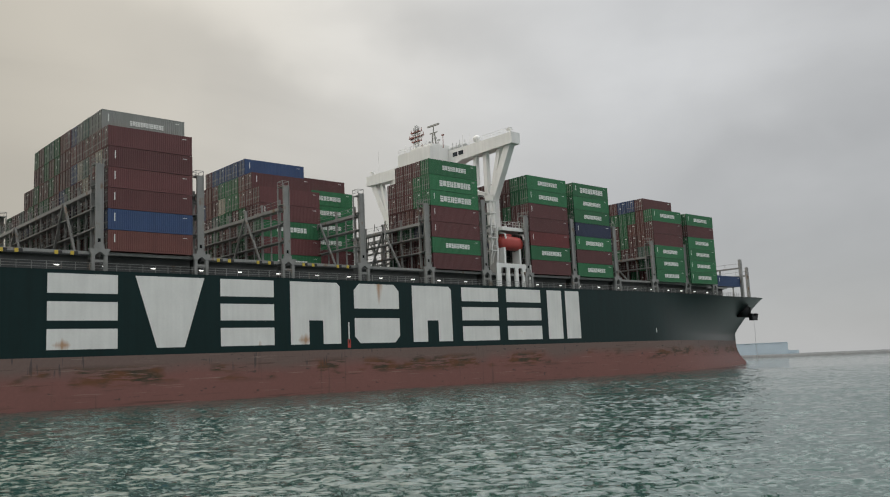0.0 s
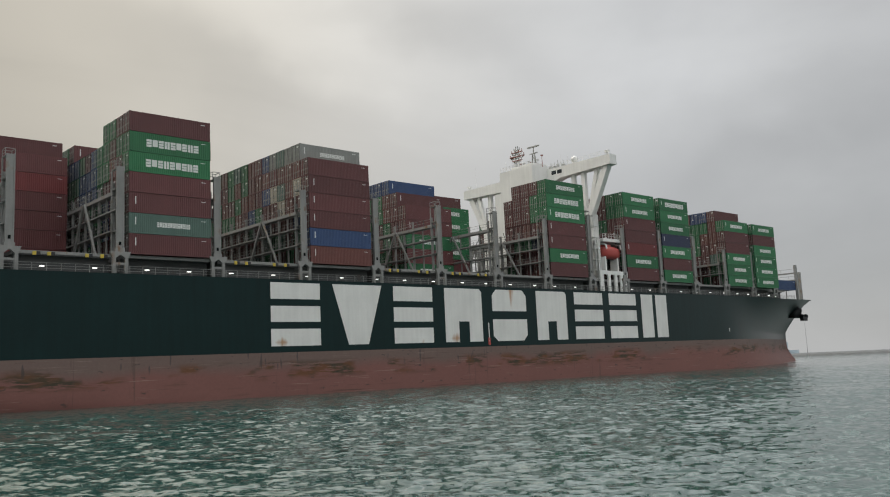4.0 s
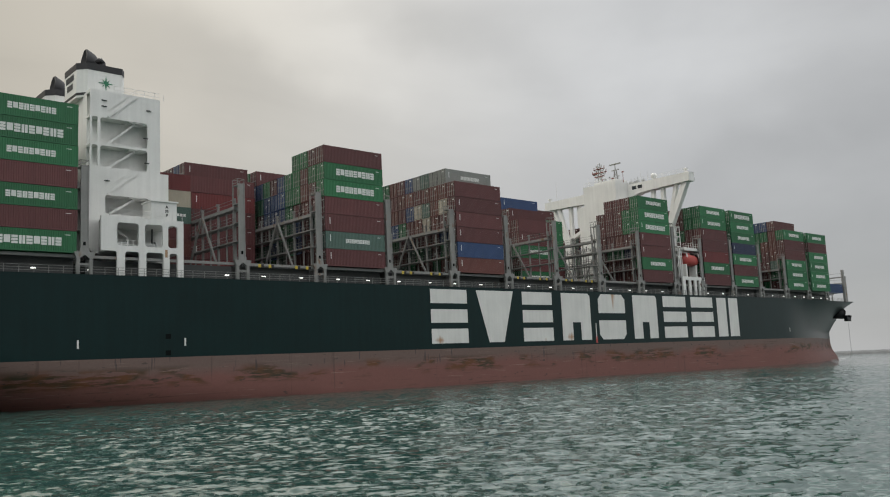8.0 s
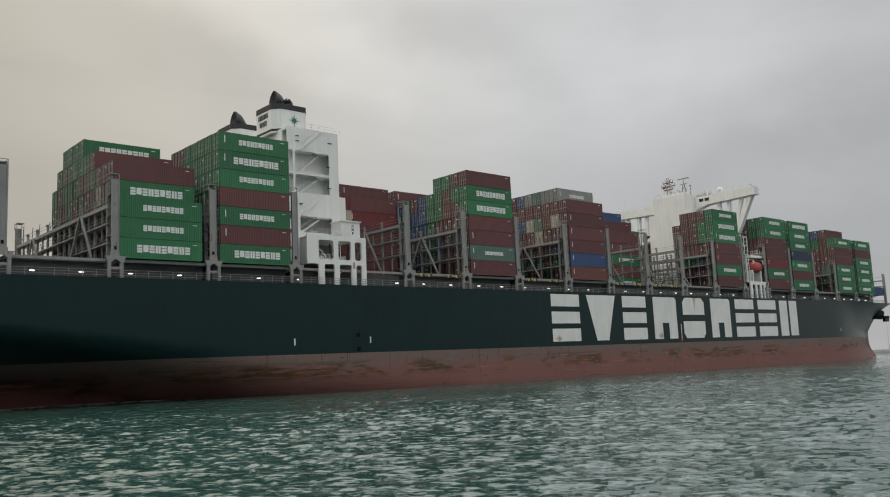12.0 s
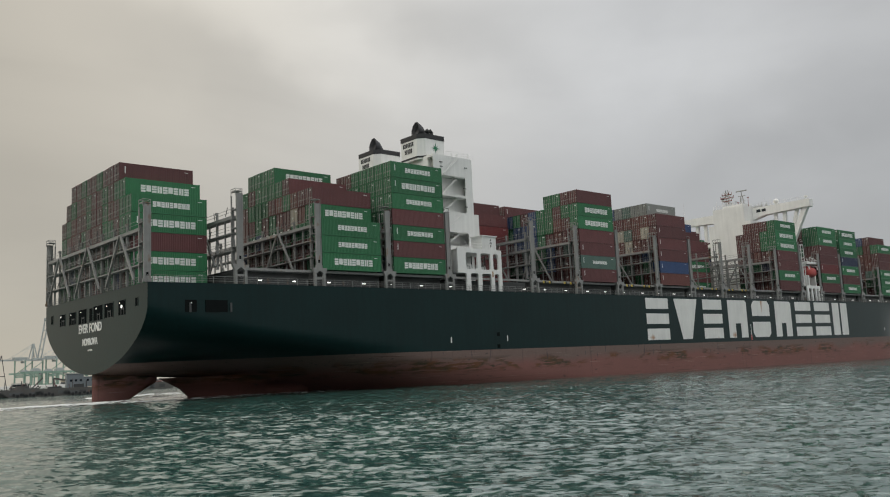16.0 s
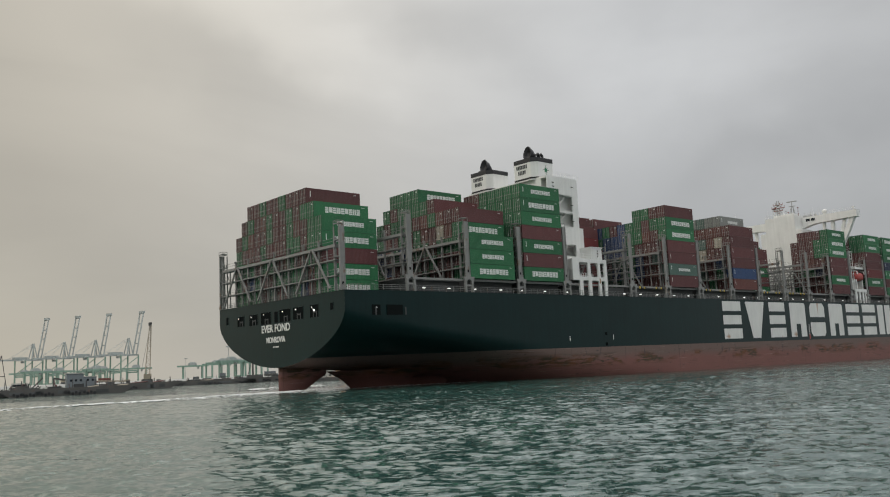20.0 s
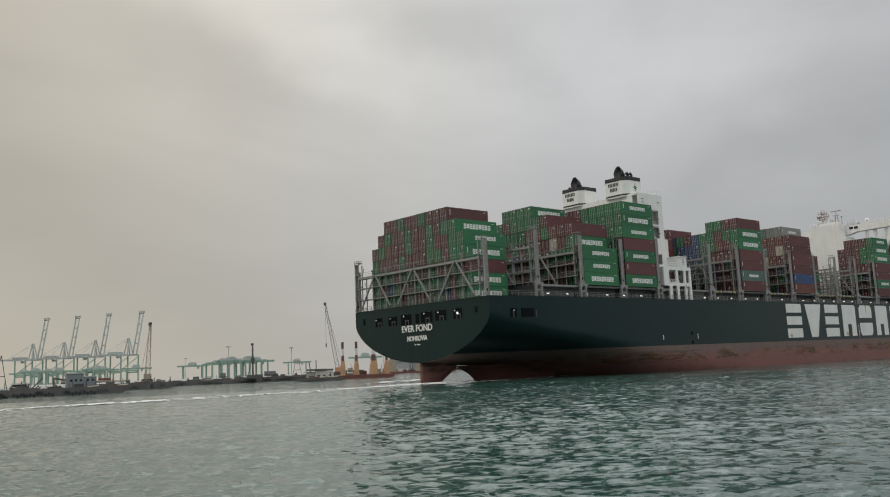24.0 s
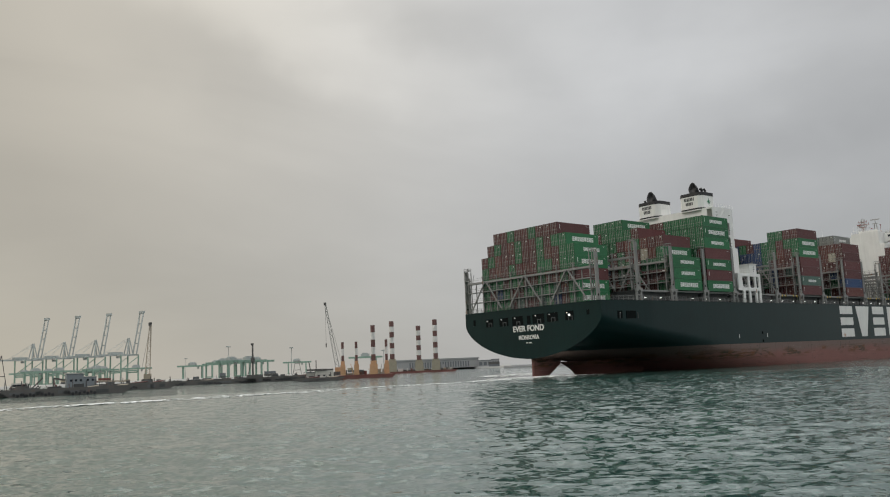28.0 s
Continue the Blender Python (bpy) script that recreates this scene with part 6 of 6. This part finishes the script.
        return set_at(b, at(az, d, turn))
    b1 = barge("work_barge", "long dark work barge loaded with gear", 18.4, 262, 34, 1.6, BARGE, 4)
    part("deckhouse", boxes((-0.2, 4.2, 3, 9, 1.6, 5.9), (4.2, 7.6, 3, 9, 1.6, 4.9)), CABIN_GREY, b1, "blue-grey deckhouse")
    part("deckhouse_roof", boxes((-0.4, 4.4, 2.8, 9.2, 5.9, 6.1), (4.4, 7.8, 2.8, 9.2, 4.9, 5.1)), CABIN, b1)
    for x in (0.6, 1.9, 3.2, 5.0, 6.3):
        part("deckhouse_window", boxes((x, x + 0.6, 2.94, 3.02, 3.7, 4.3)), GLASSY, b1)
    part("discharge_pipe", beams(0.35, ((7.9, 3, 3.6), (15.5, 3, 3.2))), LATTICE, b1)
    part("deck_crane", beams(0.5, ((-3.5, 4, 1.6), (-3.5, 4, 4.8)), ((-3.5, 4, 4.8), (-0.5, 4, 4.2))), BARGE, b1)
    b2 = barge("work_barge", "dark work barge with small cream cabin", 15.6, 275, 16, 1.5, BARGE, 0)
    part("cabin", boxes((-1.5, 3.0, 2, 6, 1.5, 3.9)), CABIN, b2, "small cream wheelhouse")
    part("cabin_window", boxes((-1.2, 2.6, 1.95, 2.05, 2.9, 3.5)), GLASSY, b2)
    part("derrick", beams(0.35, ((3.2, 3, 1.5), (6.8, 3, 5.2))), BARGE, b2)
    part("side_mast", beams(0.2, ((-6.5, 3, 1.5), (-4.2, 3, 12.0)), ((-2.5, 3, 1.5), (-4.2, 3, 12.0)), ((-5.6, 3, 6), (-3.2, 3, 6))), BARGE, b2)
    barge("work_barge", "long dark work barge loaded with gear", 22.2, 330, 30, 1.9, BARGE, 2)
    barge("pontoon", "long flat grey pontoon", 26.9, 410, 40, 1.5, BARGE, 3)
    barge("pontoon", "long flat grey pontoon", 30.9, 415, 34, 1.9, BARGE, 0)
    b3 = barge("accommodation_barge", "flat barge carrying a cream hut", 33.7, 335, 20, 0.9, BARGE, 0)
    part("hut", boxes((-1.5, 5.6, 2, 8, 0.9, 4.0), (-5.0, -1.5, 3, 8, 0.9, 3.4)), CABIN, b3, "cream flat-roofed hut")
    part("hut_roof", boxes((-4.6, 3.0, 1.6, 8.4, 4.0, 4.7)), BARGE, b3)
    for x in (-0.5, 1.6, 3.8):
        part("hut_window", boxes((x, x + 0.9, 1.95, 2.05, 1.8, 2.4)), GLASSY, b3)
    part("stack_pipe", beams(0.35, ((-3.0, 4, 3.4), (-3.8, 4, 7.6)), ((-1.0, 4, 4.0), (-1.0, 4, 8.2))), BARGE, b3)
    # lattice cranes
    for az0, az1, t0, t1, d, lab in ((22.95, 23.12, 0.0040, 0.0600, 345, 0), (34.95, 34.22, 0.003, 0.0779, 400, 1)):
        c = thing("crawler_crane", "crawler crane with tall lattice jib", "crane", "lattice cranes")
        dx = d * math.tan(radians(az1 - az0))
        a, b = Vector((0, 0, EYE + d * t0)), Vector((dx, 0, EYE + d * t1))
        bm = bmesh.new()
        w = 0.9
        for s in (-1, 1):
            for k in (-1, 1):
                beam(bm, a + Vector((s * w, k * w, 0)), b + Vector((s * 0.3, k * 0.3, 0)), 0.24)
        for i in range(22):
            u, v = i / 22, (i + 1) / 22
            s = 1 if i % 2 else -1
            p, q = a.lerp(b, u), a.lerp(b, v)
            wu, wv = w + (0.3 - w) * u, w + (0.3 - w) * v
            beam(bm, p + Vector((s * wu, -wu, 0)), q + Vector((-s * wv, -wv, 0)), 0.17)
        part("jib", bm, LATTICE if lab == 0 else RODS, c)
        part("jib_head", boxes((b.x - 0.7, b.x + 0.5, -0.6, 0.6, b.z - 0.2, b.z + 1.0)), BARGE, c)
        part("cab", boxes((-1.3, 1.5, -1.2, 1.2, a.z - 1.2, a.z + 0.8)), JACK_TAN if lab == 0 else JACK_ORANGE, c)
        part("crawler", boxes((-2, 2, -1.6, -0.9, 1.0, a.z - 1.1), (-2, 2, 0.9, 1.6, 1.0, a.z - 1.1)), BARGE, c)
        part("hoist_rope", beams(0.1, (b, (b.x, 0, b.z - (b.z - a.z) * (0.62 if lab else 0.5)))), BARGE, c)
        part("hook_block", boxes((b.x - 0.25, b.x + 0.25, -0.25, 0.25, b.z - (b.z - a.z) * (0.66 if lab else 0.54), b.z - (b.z - a.z) * (0.6 if lab else 0.5))), BARGE, c)
        part("back_stay", beams(0.12, (b, (2.2 if lab else -2.2, 0, a.z + 1.5))), RODS, c)
        set_at(c, at(az0, d))
    # dark piling mast and a small trestle on the pontoon
    c = thing("piling_rig", "dark piling rig with slim leader mast", "piling rig")
    bm = bmesh.new()
    tube(bm, (0, 0, 1.9), (0, 0, 17.5), 0.5, 0.35, 8)
    box(bm, -0.8, 0.5, -0.4, 0.4, 17.2, 18.2)
    beam(bm, (0, 0, 12), (-2.6, 0, 2.0), 0.25)
    box(bm, -0.9, 0.9, -0.9, 0.9, 9.5, 11.5)
    part("leader", bm, BARGE, c)
    part("rig_body", boxes((-2.5, 2.5, -1.5, 1.5, 1.9, 3.6)), BARGE, c)
    set_at(c, at(29.45, 410))
    c = thing("trestle", "small steel trestle tower", "trestle")
    part("frame_legs", beams(0.28, ((-2.2, 0, 1.85), (-0.9, 0, 9.0)), ((2.2, 0, 1.85), (0.9, 0, 9.0)), ((-1.6, 0, 5), (1.6, 0, 5)), ((-1.1, 0, 8), (1.1, 0, 8))), RODS, c)
    part("frame_head", boxes((-1.4, 1.4, -0.6, 0.6, 9.0, 9.5)), RODS, c)
    set_at(c, at(32.3, 421))
    # jack-up barges with banded legs
    def jackup(az, d, x0, x1, height, legs, house_mat, label):
        j = thing("jackup_barge", label, "barge", "jack-up barges")
        bm = bmesh.new()
        slab(bm, [(x0, height), (x1, height), (x1 - 1, 0.5), (x1 - 3, -1), (x0 + 3, -1), (x0 + 1, 0.5)], -2, 14)
        part("hull", bm, BARGE_RED, j)
        for a, tan, base_tan, r, n, y in legs:
            x = d * math.tan(radians(a - az))
            top = EYE + (d + y) * tan
            low = EYE + (d + y) * base_tan
            bands = 2 * n - 1
            for k in range(bands):
                bm = bmesh.new()
                z0, z1 = low + (top - low) * k / bands, low + (top - low) * (k + 1) / bands
                tube(bm, (x, y, z0), (x, y, z1 - 0.02), r, r, 12)
                part("leg_band", bm, STRIPE if k % 2 == 0 else LEG_WHITE, j, "red-brown leg band" if k % 2 == 0 else "white leg band")
            part("jack_house", boxes((x - r * 1.75, x + r * 1.75, y - 2, y + 2, height, low - 1.2), (x - r * 1.35, x + r * 1.35, y - 1.3, y + 1.3, low - 1.2, low + 0.4)), house_mat, j)
        r = random.Random(int(d))
        for k in range(16):
            x = r.uniform(x0 + 2, x1 - 3)
            part("deck_post", beams(r.uniform(0.15, 0.3), ((x, 3, height), (x + r.uniform(-1.5, 1.5), 3, height + r.uniform(1.5, 5.0)))), r.choice((LEG_WHITE, RODS, JACK_ORANGE, JACK_TAN)), j)
        for k in range(18):
            x = r.uniform(x0 + 2, x1 - 5)
            part("deck_gear", boxes((x, x + r.uniform(1, 4), 5, 9, height, height + r.uniform(0.6, 2.6))), r.choice((LEG_WHITE, BARGE, JACK_TAN, BARGE_RED, CABIN)), j)
        return set_at(j, at(az, d))
    jackup(37.0, 385, -14.5, 12, 1.6, [(35.29, 0.0337, 0.0105, 0.62, 2, 0), (36.19, 0.0338, 0.0105, 0.62, 2, 0), (37.32, 0.0521, 0.0100, 1.0, 3, 0), (38.2, 0.035, 0.0100, 0.62, 2, 4)], JACK_ORANGE,
           "red jack-up barge with orange jack houses")
    jackup(40.2, 640, -24, 30, 1.5, [(38.58, 0.0559, 0.0115, 1.75, 4, 0), (40.355, 0.0494, 0.0095, 1.75, 4, 0), (41.477, 0.0559, 0.0100, 1.75, 4, 0)], JACK_TAN,
           "red jack-up barge with tall banded legs")


build_port()


def motions():
    rows = [(t, ship_pose(t)) for t in ROWS_T]
    walk(ship, rows)
    walk(sea, [(0.0, pose(0, 0, 0)), (28.0, pose(-16, -26, 0))])
    for ob, m in MOVERS:
        walk(ob, [(t, s @ m) for t, s in rows])


motions()
